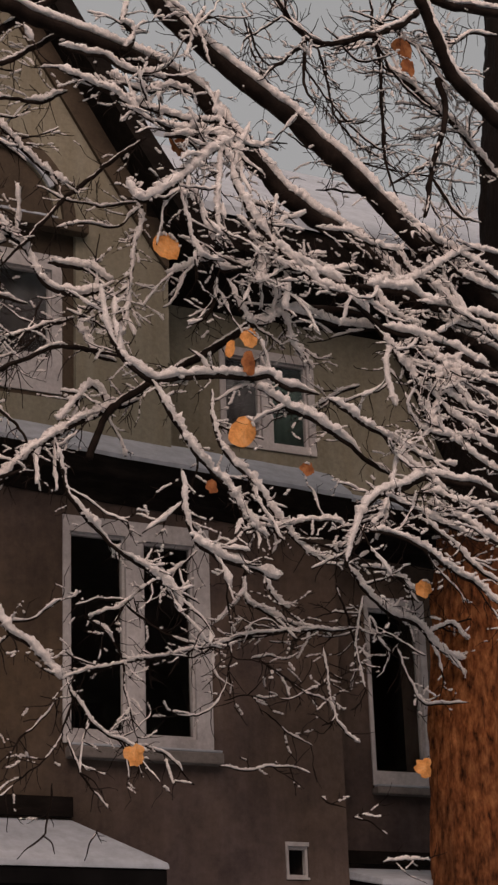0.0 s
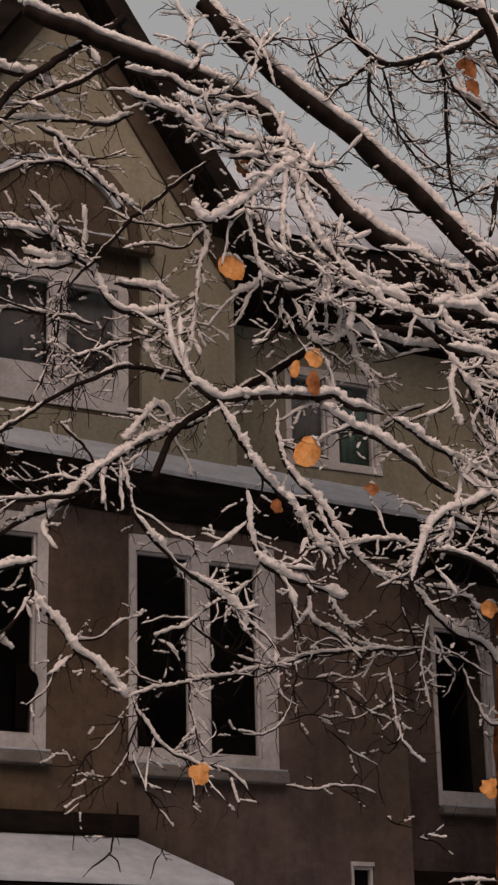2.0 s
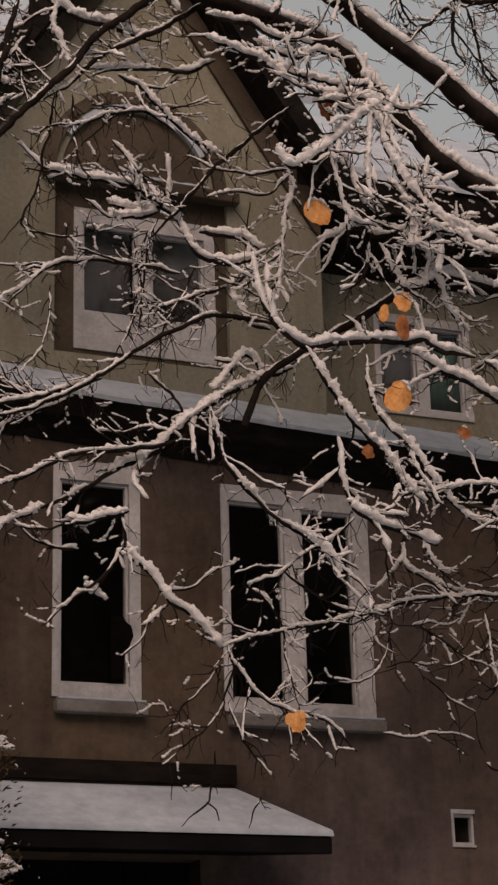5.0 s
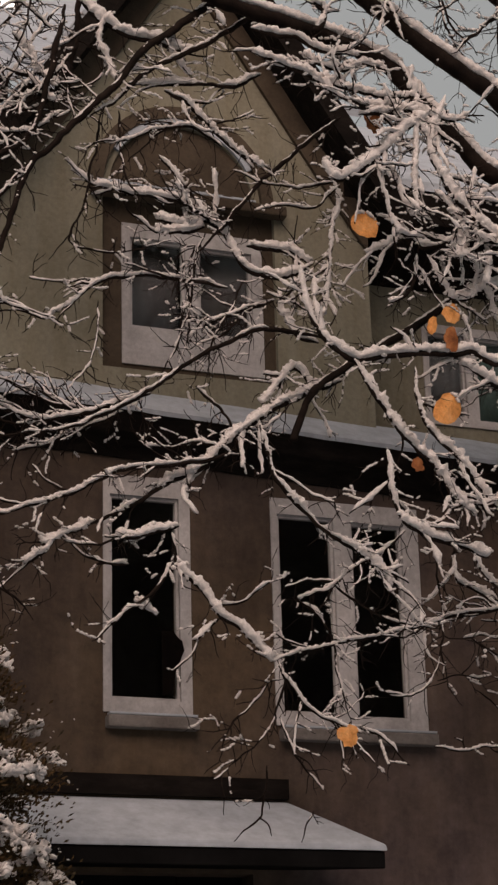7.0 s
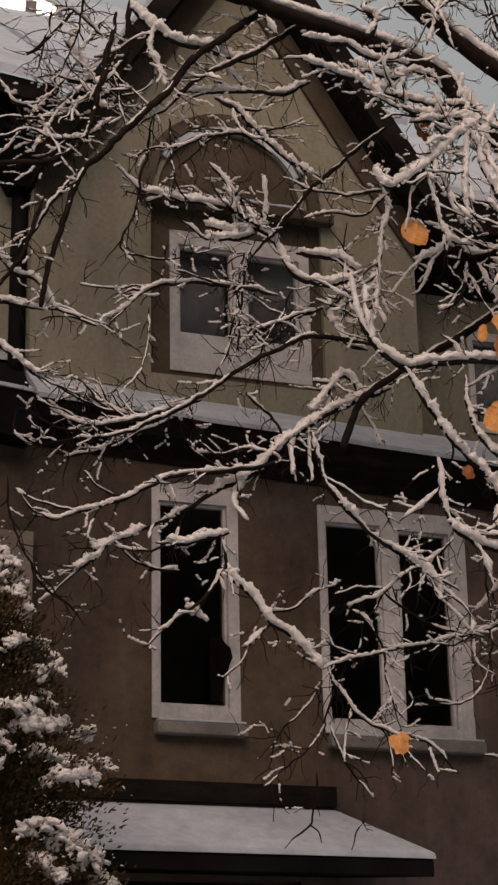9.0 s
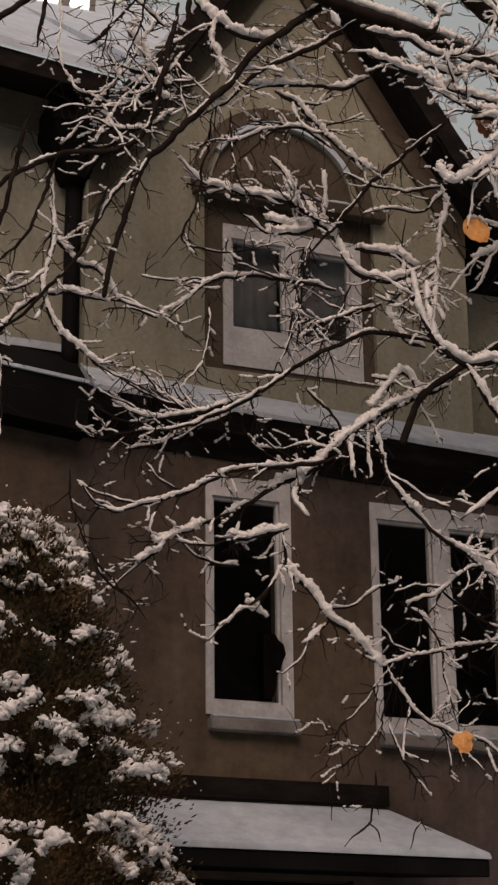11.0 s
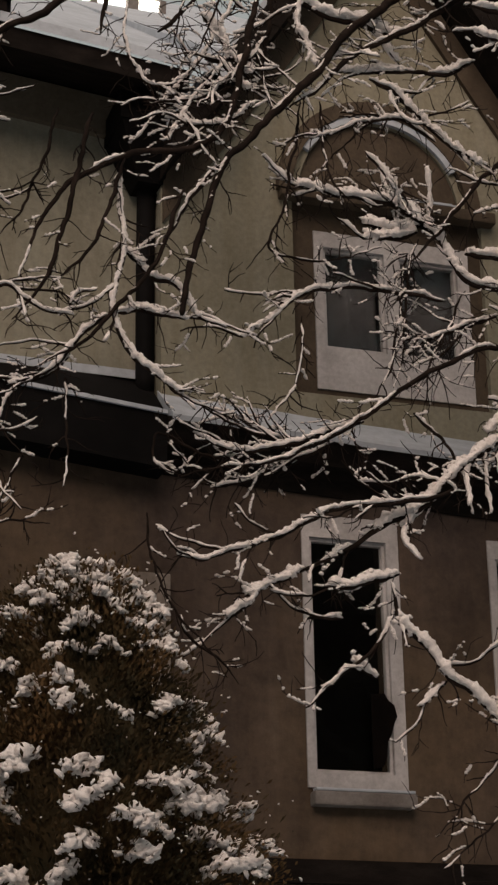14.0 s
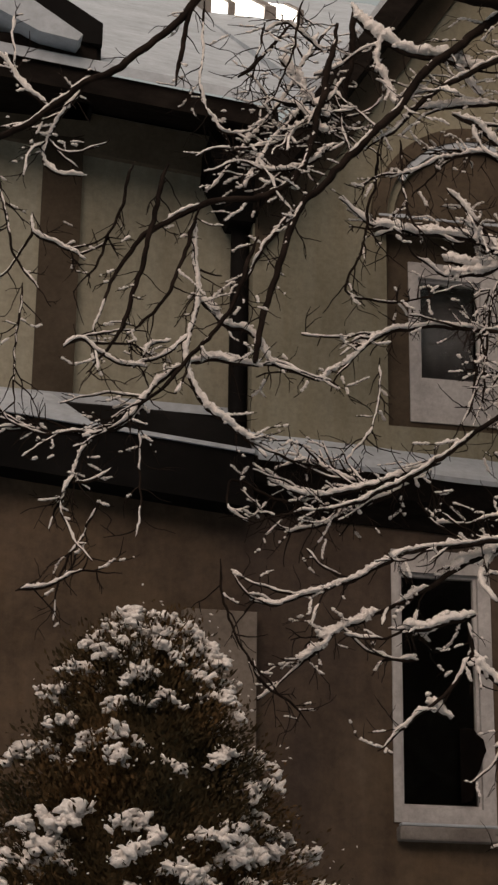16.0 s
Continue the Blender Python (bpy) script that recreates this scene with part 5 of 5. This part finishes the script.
limb([(0.92, -1.80, 7.48), (1.04, -1.80, 7.40), (1.20, -1.80, 7.32)], 0.024, 0.016, 0.055, 7)
limb([(2.12, -1.80, 7.38), (1.82, -1.80, 7.40), (1.52, -1.80, 7.40)], 0.028, 0.016, 0.067, 7)
limb([(2.11, -1.80, 7.03), (1.83, -1.80, 7.02), (1.64, -1.80, 7.08), (1.40, -1.80, 7.11)], 0.028, 0.020, 0.059, 7)
limb([(1.25, -1.80, 7.04), (1.48, -1.80, 6.99), (1.62, -1.80, 6.81), (1.96, -1.80, 6.70)], 0.028, 0.016, 0.063, 7)
limb([(1.98, -1.80, 6.42), (1.74, -1.80, 6.50), (1.50, -1.80, 6.50), (1.31, -1.80, 6.53)], 0.024, 0.016, 0.055, 7)
limb([(2.15, -1.80, 7.71), (1.90, -1.80, 7.76), (1.71, -1.80, 7.87), (1.52, -1.80, 8.02), (1.40, -1.80, 8.16)], 0.028, 0.016, 0.063, 7)
limb([(0.87, -1.55, 5.78), (0.68, -1.53, 5.84), (0.41, -1.52, 5.79), (0.09, -1.50, 5.73)], 0.024, 0.016, 0.055, 7)
limb([(0.43, -1.55, 5.68), (0.67, -1.52, 5.65), (0.88, -1.50, 5.68)], 0.024, 0.016, 0.055, 7)
limb([(1.28, -0.95, 5.73), (1.53, -0.95, 5.69), (1.76, -0.95, 5.57)], 0.024, 0.016, 0.043, 7)
limb([(1.27, -0.95, 5.50), (1.24, -0.95, 5.29), (1.20, -0.95, 5.07), (1.23, -0.95, 4.87)], 0.020, 0.012, 0.032, 7)
limb([(1.33, -0.95, 5.34), (1.44, -0.95, 5.13), (1.55, -0.95, 5.04)], 0.020, 0.012, 0.035, 7)
limb([(1.85, -0.90, 5.25), (2.08, -0.90, 5.35), (2.23, -0.90, 5.24)], 0.020, 0.012, 0.035, 7)
limb([(-0.63, -1.75, 8.49), (-0.41, -1.75, 8.53), (-0.21, -1.75, 8.59), (-0.03, -1.75, 8.56), (0.14, -1.75, 8.55)], 0.028, 0.020, 0.063, 8)
limb([(0.08, -1.75, 8.20), (-0.05, -1.75, 8.33), (-0.13, -1.75, 8.45), (-0.22, -1.75, 8.58)], 0.028, 0.020, 0.063, 8)
limb([(-0.56, -1.75, 8.24), (-0.42, -1.75, 8.08), (-0.33, -1.75, 7.91), (-0.24, -1.75, 7.74)], 0.028, 0.020, 0.063, 8)
limb([(-0.38, -1.75, 8.88), (-0.58, -1.75, 8.90), (-0.75, -1.75, 8.81), (-0.89, -1.75, 8.83), (-1.04, -1.75, 8.90)], 0.028, 0.016, 0.059, 8)
limb([(-0.16, -1.75, 8.70), (-0.45, -1.75, 8.65), (-0.75, -1.75, 8.68), (-0.90, -1.75, 8.75)], 0.028, 0.016, 0.059, 8)
limb([(-0.46, -1.75, 9.14), (-0.39, -1.75, 9.36), (-0.28, -1.75, 9.65)], 0.024, 0.016, 0.039, 8)
limb([(-0.25, -1.75, 9.16), (-0.30, -1.75, 9.35), (-0.41, -1.75, 9.52), (-0.57, -1.75, 9.61)], 0.024, 0.016, 0.039, 8)
limb([(0.12, -1.55, 7.69), (0.29, -1.53, 7.59), (0.36, -1.52, 7.47), (0.25, -1.50, 7.32)], 0.028, 0.020, 0.067, 8)
limb([(0.55, -1.80, 7.97), (0.79, -1.80, 7.97), (0.93, -1.80, 7.92), (1.24, -1.80, 7.91)], 0.024, 0.016, 0.055, 8)
limb([(0.80, -1.40, 8.50), (1.11, -1.37, 8.56), (1.44, -1.33, 8.57), (1.72, -1.30, 8.28)], 0.020, 0.012, 0.024, 8)
limb([(-0.07, -1.75, 7.97), (0.08, -1.75, 7.80), (0.15, -1.75, 7.65), (0.06, -1.75, 7.46)], 0.024, 0.016, 0.059, 8)
limb([(-0.59, -1.75, 8.22), (-0.51, -1.75, 8.11), (-0.47, -1.75, 7.89), (-0.39, -1.75, 7.64), (-0.19, -1.75, 7.59)], 0.024, 0.016, 0.059, 8)
limb([(1.39, -1.40, 10.01), (1.56, -1.40, 10.26), (1.66, -1.40, 10.50)], 0.028, 0.016, 0.035, 14)
limb([(1.55, -1.40, 10.10), (1.81, -1.40, 9.99), (1.96, -1.40, 9.84), (2.10, -1.40, 9.56)], 0.024, 0.016, 0.035, 14)
limb([(1.53, -1.40, 9.71), (1.73, -1.40, 9.55), (1.90, -1.40, 9.46)], 0.020, 0.012, 0.012, 14)
limb([(2.61, -1.40, 10.31), (2.32, -1.40, 10.24), (2.08, -1.40, 10.03), (1.92, -1.40, 10.04)], 0.024, 0.016, 0.035, 14)
limb([(0.22, -1.50, 9.76), (0.26, -1.50, 9.57), (0.35, -1.50, 9.45), (0.49, -1.50, 9.29)], 0.020, 0.012, 0.008, 14)
limb([(0.54, -1.50, 9.92), (0.36, -1.50, 9.75), (0.21, -1.50, 9.61), (0.10, -1.50, 9.39)], 0.020, 0.012, 0.012, 14)
limb([(1.01, -1.50, 9.80), (1.20, -1.50, 9.65), (1.52, -1.50, 9.81)], 0.020, 0.012, 0.012, 14)
limb([(0.93, -1.50, 9.19), (1.16, -1.50, 9.00), (1.34, -1.50, 8.91), (1.47, -1.50, 8.99)], 0.020, 0.012, 0.008, 14)
limb([(1.46, -1.40, 8.67), (1.73, -1.40, 8.87), (1.89, -1.40, 8.96), (2.21, -1.40, 8.97)], 0.020, 0.012, 0.016, 14)
limb([(-1.13, -0.90, 4.00), (-1.17, -0.90, 3.78), (-1.21, -0.90, 3.66), (-1.38, -0.90, 3.52)], 0.016, 0.012, 0.000, 2)
limb([(-1.21, -0.90, 3.66), (-1.15, -0.90, 3.61), (-1.12, -0.90, 3.54)], 0.012, 0.008, 0.000, 1)
limb([(-0.83, -0.90, 3.71), (-0.88, -0.90, 3.64), (-0.91, -0.90, 3.52)], 0.012, 0.008, 0.008, 3)
limb([(-0.52, -0.90, 4.29), (-0.31, -0.90, 4.22), (-0.10, -0.90, 4.04)], 0.016, 0.012, 0.024, 4)
limb([(-1.04, -0.90, 4.34), (-0.93, -0.90, 4.08), (-0.75, -0.90, 3.86)], 0.016, 0.012, 0.020, 4)
limb([(0.89, -0.90, 4.00), (0.97, -0.90, 3.95), (1.07, -0.90, 3.93)], 0.016, 0.008, 0.024, 5)
limb([(1.13, -0.90, 3.86), (1.29, -0.90, 3.82), (1.39, -0.90, 3.75)], 0.016, 0.008, 0.024, 5)
limb([(1.36, -0.90, 3.57), (1.53, -0.90, 3.58), (1.74, -0.90, 3.59)], 0.020, 0.012, 0.032, 5)
limb([(0.43, -0.90, 4.96), (0.56, -0.90, 4.87), (0.74, -0.90, 4.76), (1.01, -0.90, 4.66)], 0.016, 0.012, 0.020, 7)
limb([(-2.15, -1.00, 6.35), (-2.43, -1.00, 6.21), (-2.66, -1.00, 6.07), (-2.89, -1.00, 6.01)], 0.024, 0.016, 0.032, 9)
limb([(-2.31, -1.00, 6.31), (-2.55, -1.00, 6.36), (-2.77, -1.00, 6.46), (-2.90, -1.00, 6.40)], 0.020, 0.012, 0.035, 9)
limb([(-1.63, -1.00, 6.59), (-1.42, -1.00, 6.40), (-1.32, -1.00, 6.17), (-1.27, -1.00, 5.97)], 0.024, 0.016, 0.028, 9)
limb([(-1.43, -1.00, 6.16), (-1.63, -1.00, 6.18), (-1.83, -1.00, 6.12), (-2.00, -1.00, 6.11)], 0.020, 0.012, 0.028, 9)
limb([(-1.24, -1.00, 7.46), (-1.37, -1.00, 7.17), (-1.50, -1.00, 6.90), (-1.52, -1.00, 6.60)], 0.016, 0.012, 0.012, 9)
limb([(-1.70, -1.00, 7.56), (-1.68, -1.00, 7.31), (-1.66, -1.00, 7.01), (-1.75, -1.00, 6.74)], 0.016, 0.012, 0.012, 9)
limb([(-1.02, -1.00, 7.31), (-1.24, -1.00, 7.19), (-1.41, -1.00, 7.00), (-1.62, -1.00, 6.89)], 0.020, 0.012, 0.024, 9)
limb([(-0.55, -1.10, 8.28), (-0.86, -1.10, 8.18), (-1.13, -1.10, 8.18), (-1.34, -1.10, 8.24)], 0.020, 0.012, 0.024, 9)
limb([(-0.51, -1.10, 8.24), (-0.74, -1.10, 8.04), (-0.96, -1.10, 8.03), (-1.18, -1.10, 7.95)], 0.020, 0.012, 0.028, 9)
limb([(-2.72, -1.20, 9.08), (-2.85, -1.20, 9.19), (-2.97, -1.20, 9.26), (-3.09, -1.20, 9.19)], 0.020, 0.012, 0.028, 9)
limb([(-2.56, -1.20, 8.93), (-2.76, -1.20, 8.66), (-2.99, -1.20, 8.44), (-3.23, -1.20, 8.36)], 0.020, 0.012, 0.035, 9)
limb([(-2.63, -1.20, 8.46), (-2.83, -1.20, 8.30), (-3.03, -1.20, 8.22), (-3.23, -1.20, 8.25)], 0.020, 0.012, 0.035, 9)
limb([(-4.44, -1.10, 5.52), (-4.28, -1.10, 5.56), (-4.13, -1.10, 5.64), (-3.86, -1.10, 5.67)], 0.017, 0.010, 0.028, 8)
limb([(-4.15, -1.10, 6.16), (-4.03, -1.10, 6.20), (-3.93, -1.10, 6.28)], 0.017, 0.010, 0.028, 8)
limb([(-4.26, -1.20, 6.97), (-4.13, -1.20, 7.02), (-3.96, -1.20, 6.89), (-3.77, -1.20, 6.88)], 0.021, 0.010, 0.031, 8)
limb([(-3.80, -1.20, 6.91), (-3.74, -1.20, 7.02), (-3.64, -1.20, 7.05)], 0.017, 0.010, 0.028, 8)
limb([(-2.86, -1.30, 9.38), (-2.93, -1.30, 9.05), (-3.03, -1.30, 8.72), (-3.10, -1.30, 8.60)], 0.017, 0.010, 0.010, 9)
limb([(-3.11, -1.30, 9.19), (-3.16, -1.30, 8.94), (-3.21, -1.30, 8.66)], 0.017, 0.010, 0.010, 9)
limb([(-2.76, -1.20, 8.85), (-2.91, -1.20, 8.60), (-3.08, -1.20, 8.38), (-3.22, -1.20, 8.10)], 0.017, 0.010, 0.031, 9)
limb([(2.16, -1.80, 7.30), (1.97, -1.80, 7.38), (1.77, -1.80, 7.46), (1.64, -1.80, 7.62), (1.52, -1.80, 7.70)], 0.032, 0.020, 0.091, 7)
limb([(2.10, -1.80, 6.93), (1.88, -1.80, 6.99), (1.69, -1.80, 7.02), (1.54, -1.80, 7.07), (1.36, -1.80, 7.26)], 0.032, 0.020, 0.071, 7)
limb([(2.08, -1.80, 6.65), (1.86, -1.80, 6.74), (1.70, -1.80, 6.84), (1.58, -1.80, 6.98)], 0.032, 0.020, 0.067, 7)
limb([(2.04, -1.80, 6.25), (1.82, -1.80, 6.34), (1.59, -1.80, 6.48), (1.43, -1.80, 6.61), (1.33, -1.80, 6.81)], 0.028, 0.020, 0.063, 7)
limb([(2.00, -1.80, 5.86), (1.79, -1.80, 5.95), (1.60, -1.80, 6.01), (1.37, -1.80, 6.04), (1.08, -1.80, 5.97)], 0.028, 0.020, 0.063, 7)
limb([(1.99, -1.80, 5.71), (1.78, -1.80, 5.79), (1.55, -1.80, 5.92), (1.36, -1.80, 5.96)], 0.028, 0.020, 0.063, 7)
limb([(2.19, -1.80, 7.81), (1.96, -1.80, 7.91), (1.72, -1.80, 8.01), (1.52, -1.80, 8.07), (1.33, -1.80, 8.22)], 0.032, 0.020, 0.071, 7)
limb([(2.21, -1.80, 8.05), (1.92, -1.80, 8.03), (1.66, -1.80, 7.91), (1.40, -1.80, 7.72), (1.15, -1.80, 7.63)], 0.032, 0.020, 0.071, 7)
limb([(1.12, -1.80, 7.18), (1.06, -1.80, 6.99), (1.09, -1.80, 6.82), (1.13, -1.80, 6.66)], 0.028, 0.020, 0.063, 7)
limb([(1.80, -1.80, 7.20), (1.54, -1.80, 6.98), (1.47, -1.80, 6.70), (1.35, -1.80, 6.47)], 0.028, 0.020, 0.063, 7)
limb([(1.21, -1.80, 6.41), (1.10, -1.80, 6.22), (1.04, -1.80, 6.01), (0.88, -1.80, 5.74)], 0.024, 0.016, 0.059, 7)
limb([(0.29, -0.60, 4.71), (0.44, -0.60, 4.75), (0.58, -0.60, 4.74), (0.73, -0.60, 4.76)], 0.012, 0.008, 0.020, 6)
limb([(0.50, -0.60, 5.02), (0.66, -0.60, 5.06), (0.80, -0.60, 5.04), (0.93, -0.60, 5.11)], 0.012, 0.008, 0.020, 6)
limb([(0.61, -0.60, 5.00), (0.79, -0.60, 4.91), (0.96, -0.60, 4.81), (1.07, -0.60, 4.72)], 0.012, 0.008, 0.016, 7)
limb([(0.58, -0.60, 4.64), (0.73, -0.60, 4.55), (0.85, -0.60, 4.46), (1.01, -0.60, 4.42)], 0.012, 0.008, 0.016, 7)
limb([(0.24, -0.60, 4.23), (0.42, -0.60, 4.21), (0.57, -0.60, 4.23), (0.78, -0.60, 4.26), (0.97, -0.60, 4.23)], 0.012, 0.008, 0.020, 5)
limb([(1.41, -0.70, 5.41), (1.22, -0.70, 5.41), (1.05, -0.70, 5.38), (0.92, -0.70, 5.33)], 0.012, 0.008, 0.020, 6)
limb([(-1.02, -0.70, 4.61), (-1.12, -0.70, 4.49), (-1.26, -0.70, 4.36), (-1.37, -0.70, 4.21), (-1.48, -0.70, 4.11)], 0.017, 0.010, 0.014, 9)
limb([(-0.88, -0.70, 4.71), (-0.96, -0.70, 4.47), (-1.06, -0.70, 4.26), (-1.25, -0.70, 4.09), (-1.43, -0.70, 3.93)], 0.017, 0.010, 0.014, 9)
limb([(1.56, -1.20, 10.17), (1.56, -1.20, 9.85), (1.58, -1.20, 9.55), (1.54, -1.20, 9.23), (1.58, -1.20, 8.79)], 0.020, 0.012, 0.020, 11)
limb([(1.05, -1.20, 9.89), (1.10, -1.20, 9.34), (1.34, -1.20, 9.09), (1.65, -1.20, 8.95), (1.84, -1.20, 8.77)], 0.020, 0.012, 0.020, 11)
limb([(2.16, -1.20, 9.45), (2.02, -1.20, 9.03), (1.93, -1.20, 8.81), (2.04, -1.20, 8.53), (1.96, -1.20, 8.29)], 0.024, 0.012, 0.024, 11)
limb([(0.61, -1.25, 9.04), (0.91, -1.24, 8.93), (1.22, -1.23, 8.92), (1.74, -1.21, 8.94), (2.40, -1.20, 8.96)], 0.020, 0.012, 0.024, 10)
limb([(0.88, -1.20, 9.89), (0.89, -1.20, 9.64), (1.15, -1.20, 9.35), (1.21, -1.20, 9.20)], 0.020, 0.012, 0.020, 11)
limb([(2.58, -1.20, 9.62), (2.31, -1.20, 9.24), (2.17, -1.20, 8.91), (2.26, -1.20, 8.67), (2.32, -1.20, 8.43)], 0.020, 0.012, 0.024, 11)
limb([(0.33, -1.20, 10.06), (0.39, -1.20, 9.78), (0.51, -1.20, 9.50), (0.75, -1.20, 9.38), (0.95, -1.20, 9.35)], 0.020, 0.012, 0.020, 11)
limb([(-2.47, -1.00, 9.55), (-2.48, -1.00, 9.27), (-2.52, -1.00, 8.98), (-2.55, -1.00, 8.75)], 0.047, 0.028, 0.016, 8)
limb([(-3.23, -1.00, 8.96), (-3.07, -1.00, 9.11), (-2.91, -1.00, 9.36), (-2.82, -1.00, 9.48)], 0.032, 0.016, 0.024, 9)
limb([(-3.21, -1.00, 8.43), (-2.98, -1.00, 8.76), (-2.84, -1.00, 9.06), (-2.70, -1.00, 9.32)], 0.024, 0.016, 0.032, 9)
limb([(-3.22, -1.00, 8.57), (-3.01, -1.00, 8.51), (-2.77, -1.00, 8.64), (-2.55, -1.00, 8.74)], 0.024, 0.012, 0.032, 9)


# ---- leaves still hanging ----
def leaf(c, size, tall=1.0, lean=0.0, lobes=0.12, material=M_LEAF, label="orange dead leaf", cap=0.0, seed=1):
    """A withered leaf hanging by its stalk: a ragged lobed blade, folded along the midrib, with curled edges; cap is the share of snow on its upper edge."""
    lw = random.Random(seed)
    bm = bmesh.new()
    n = 20
    c = Vector(c)
    turn = Matrix.Rotation(lean, 3, "Y")

    def at(a, f, dy):
        r = f * size / 2 * (0.97 + 2.2 * lobes * noise.noise((math.cos(a) * 1.9, math.sin(a) * 1.9, seed * 3.7)) + 0.9 * lobes * noise.noise((math.cos(a) * 5, math.sin(a) * 5, seed * 1.3)))
        x, z = r * math.cos(a), r * math.sin(a) * tall
        y = 0.22 * abs(x) + f * f * size * 0.10 * noise.noise((math.cos(a) * 1.6, math.sin(a) * 1.6, seed * 5.1))
        return c + turn @ Vector((x, y + dy, z))
    skins = []
    for dy in (0.0, 0.004):
        hub = bm.verts.new(c + Vector((0, dy, 0)))
        skins.append((hub, [[bm.verts.new(at(2 * math.pi * k / n, f, dy)) for k in range(n)] for f in (0.45, 0.8, 1.0)]))
    for k in range(n):
        j = (k + 1) % n
        for hub, rings in skins:
            bm.faces.new((hub, rings[0][k], rings[0][j]))
            for ra, rb in zip(rings, rings[1:]):
                bm.faces.new((ra[k], rb[k], rb[j], ra[j]))
        fa, fb = skins[0][1][-1], skins[1][1][-1]
        bm.faces.new((fa[k], fb[k], fb[j], fa[j]))
    ob = under(part("leaf", bm, material, label=label), tree)
    bm = bmesh.new()
    st = curve_points([c + turn @ Vector((0.10 * size, 0.03, size * tall * 0.66)), c + turn @ Vector((0.02 * size, 0.02, size * tall * 0.45)), c + Vector((0, 0.008, 0))], size * 0.15)
    tube(bm, st, [0.003] * len(st), 5)
    part("stalk", bm, M_BARK, ob, "thin dark stalk", smooth=True)
    if cap:
        vs, fs = [], []
        for i in range(int(5 + 9 * cap)):
            a = radians(80 + lw.uniform(-75, 75) * cap)
            clump(vs, fs, at(a, 0.93, -0.006), size * lw.uniform(0.05, 0.09), size * 0.05, size * lw.uniform(0.035, 0.06), lw.uniform(-0.6, 0.6))
        me = bpy.data.meshes.new("leaf_snow")
        me.from_pydata([tuple(v) for v in vs], [], fs)
        me.materials.append(M_BRSNOW)
        me.polygons.foreach_set("use_smooth", [True] * len(me.polygons))
        so = new("leaf_snow", me)
        so.parent = ob
        tagged(so, "cap of snow")


leaf((-0.56, -1.62, 7.69), 0.215, 0.98, 0.2, 0.07, cap=0.8, seed=2)
leaf((-0.01, -1.62, 6.37), 0.20, 1.3, 0.55, 0.08, cap=0.5, seed=3)
leaf((0.07, -1.62, 7.09), 0.13, 1.15, 0.3, 0.14, cap=0.9, seed=4)
leaf((0.05, -1.62, 6.89), 0.12, 1.45, 0.1, 0.16, M_RUSTLEAF, "rusty torn dead leaf", seed=5)
leaf((-0.09, -1.62, 6.98), 0.075, 2.0, 0.25, 0.12, seed=6)
leaf((1.53, -1.62, 9.80), 0.19, 1.0, -0.3, 0.16, M_RUSTLEAF, "rusty brown torn dead leaf", cap=0.3, seed=7)
leaf((1.57, -1.62, 9.64), 0.12, 1.35, 0.1, 0.18, M_RUSTLEAF, "rusty brown torn dead leaf", seed=8)
leaf((-0.45, -1.62, 8.52), 0.14, 1.3, 0.1, 0.16, M_RUSTLEAF, "rusty dead leaf caught in snow", cap=0.6, seed=9)
leaf((0.49, -1.62, 6.16), 0.12, 0.8, -0.2, 0.2, M_RUSTLEAF, "rusty torn dead leaf", cap=0.3, seed=10)
leaf((1.39, -1.62, 5.38), 0.145, 0.95, 0.2, 0.16, cap=0.3, seed=11)
leaf((1.30, -1.62, 4.10), 0.145, 1.1, 0.4, 0.17, seed=12)
leaf((-0.86, -1.62, 4.08), 0.155, 0.95, 0.1, 0.17, seed=13)
leaf((-0.26, -1.62, 5.94), 0.09, 1.2, 0.2, 0.18, M_RUSTLEAF, "rusty torn dead leaf", seed=14)


# dark ragged patch over the stile of the narrow window
bm = bmesh.new()
prism(bm, [(-1.575, 5.089), (-1.483, 5.100), (-1.458, 5.053), (-1.420, 5.031), (-1.403, 4.958), (-1.433, 4.899), (-1.446, 4.841), (-1.476, 4.798), (-1.480, 4.717), (-1.506, 4.643), (-1.575, 4.626)], -0.024, -0.016)
patch = part("dark_patch", bm, M_DRYLEAF, bpy.data.objects["window_1"], "black ragged patch over the stile", bevel=0.003)
patch.location = -bpy.data.objects["window_1"].location

# ---- curtains added behind the upper panes to give them their tone ----
def blind(x0, x1, z0, z1, y, material, label):
    bm = bmesh.new()
    n = 24
    rows = []
    for i in range(n + 1):
        x = x0 + (x1 - x0) * i / n
        w = 0.004 * math.sin(i * 1.3) + 0.006 * noise.noise((x * 9, z0, 0))
        rows.append([bm.verts.new((x, y + w, z0)), bm.verts.new((x, y + w, z1)), bm.verts.new((x, y + w + 0.006, z1)), bm.verts.new((x, y + w + 0.006, z0))])
    for a, b in zip(rows, rows[1:]):
        for k in range(4):
            bm.faces.new((a[k], a[(k + 1) % 4], b[(k + 1) % 4], b[k]))
    bm.faces.new(rows[0])
    bm.faces.new(rows[-1][::-1])
    return tagged(part("curtain", bm, material, smooth=True), label, "curtain", "curtains behind the upper windows")


blind(-1.80, -1.34, 7.40, 8.22, 0.20, M_BLIND, "grey curtain added to tone the gable window")
blind(-1.22, -0.76, 7.40, 8.22, 0.20, M_BLIND, "grey curtain added to tone the gable window")
blind(0.95, 1.36, 7.15, 8.0, 0.74, M_BLIND, "grey curtain added to tone the small window")
blind(1.38, 1.80, 7.15, 8.0, 0.74, M_TEAL, "teal curtain added to tone the small window")
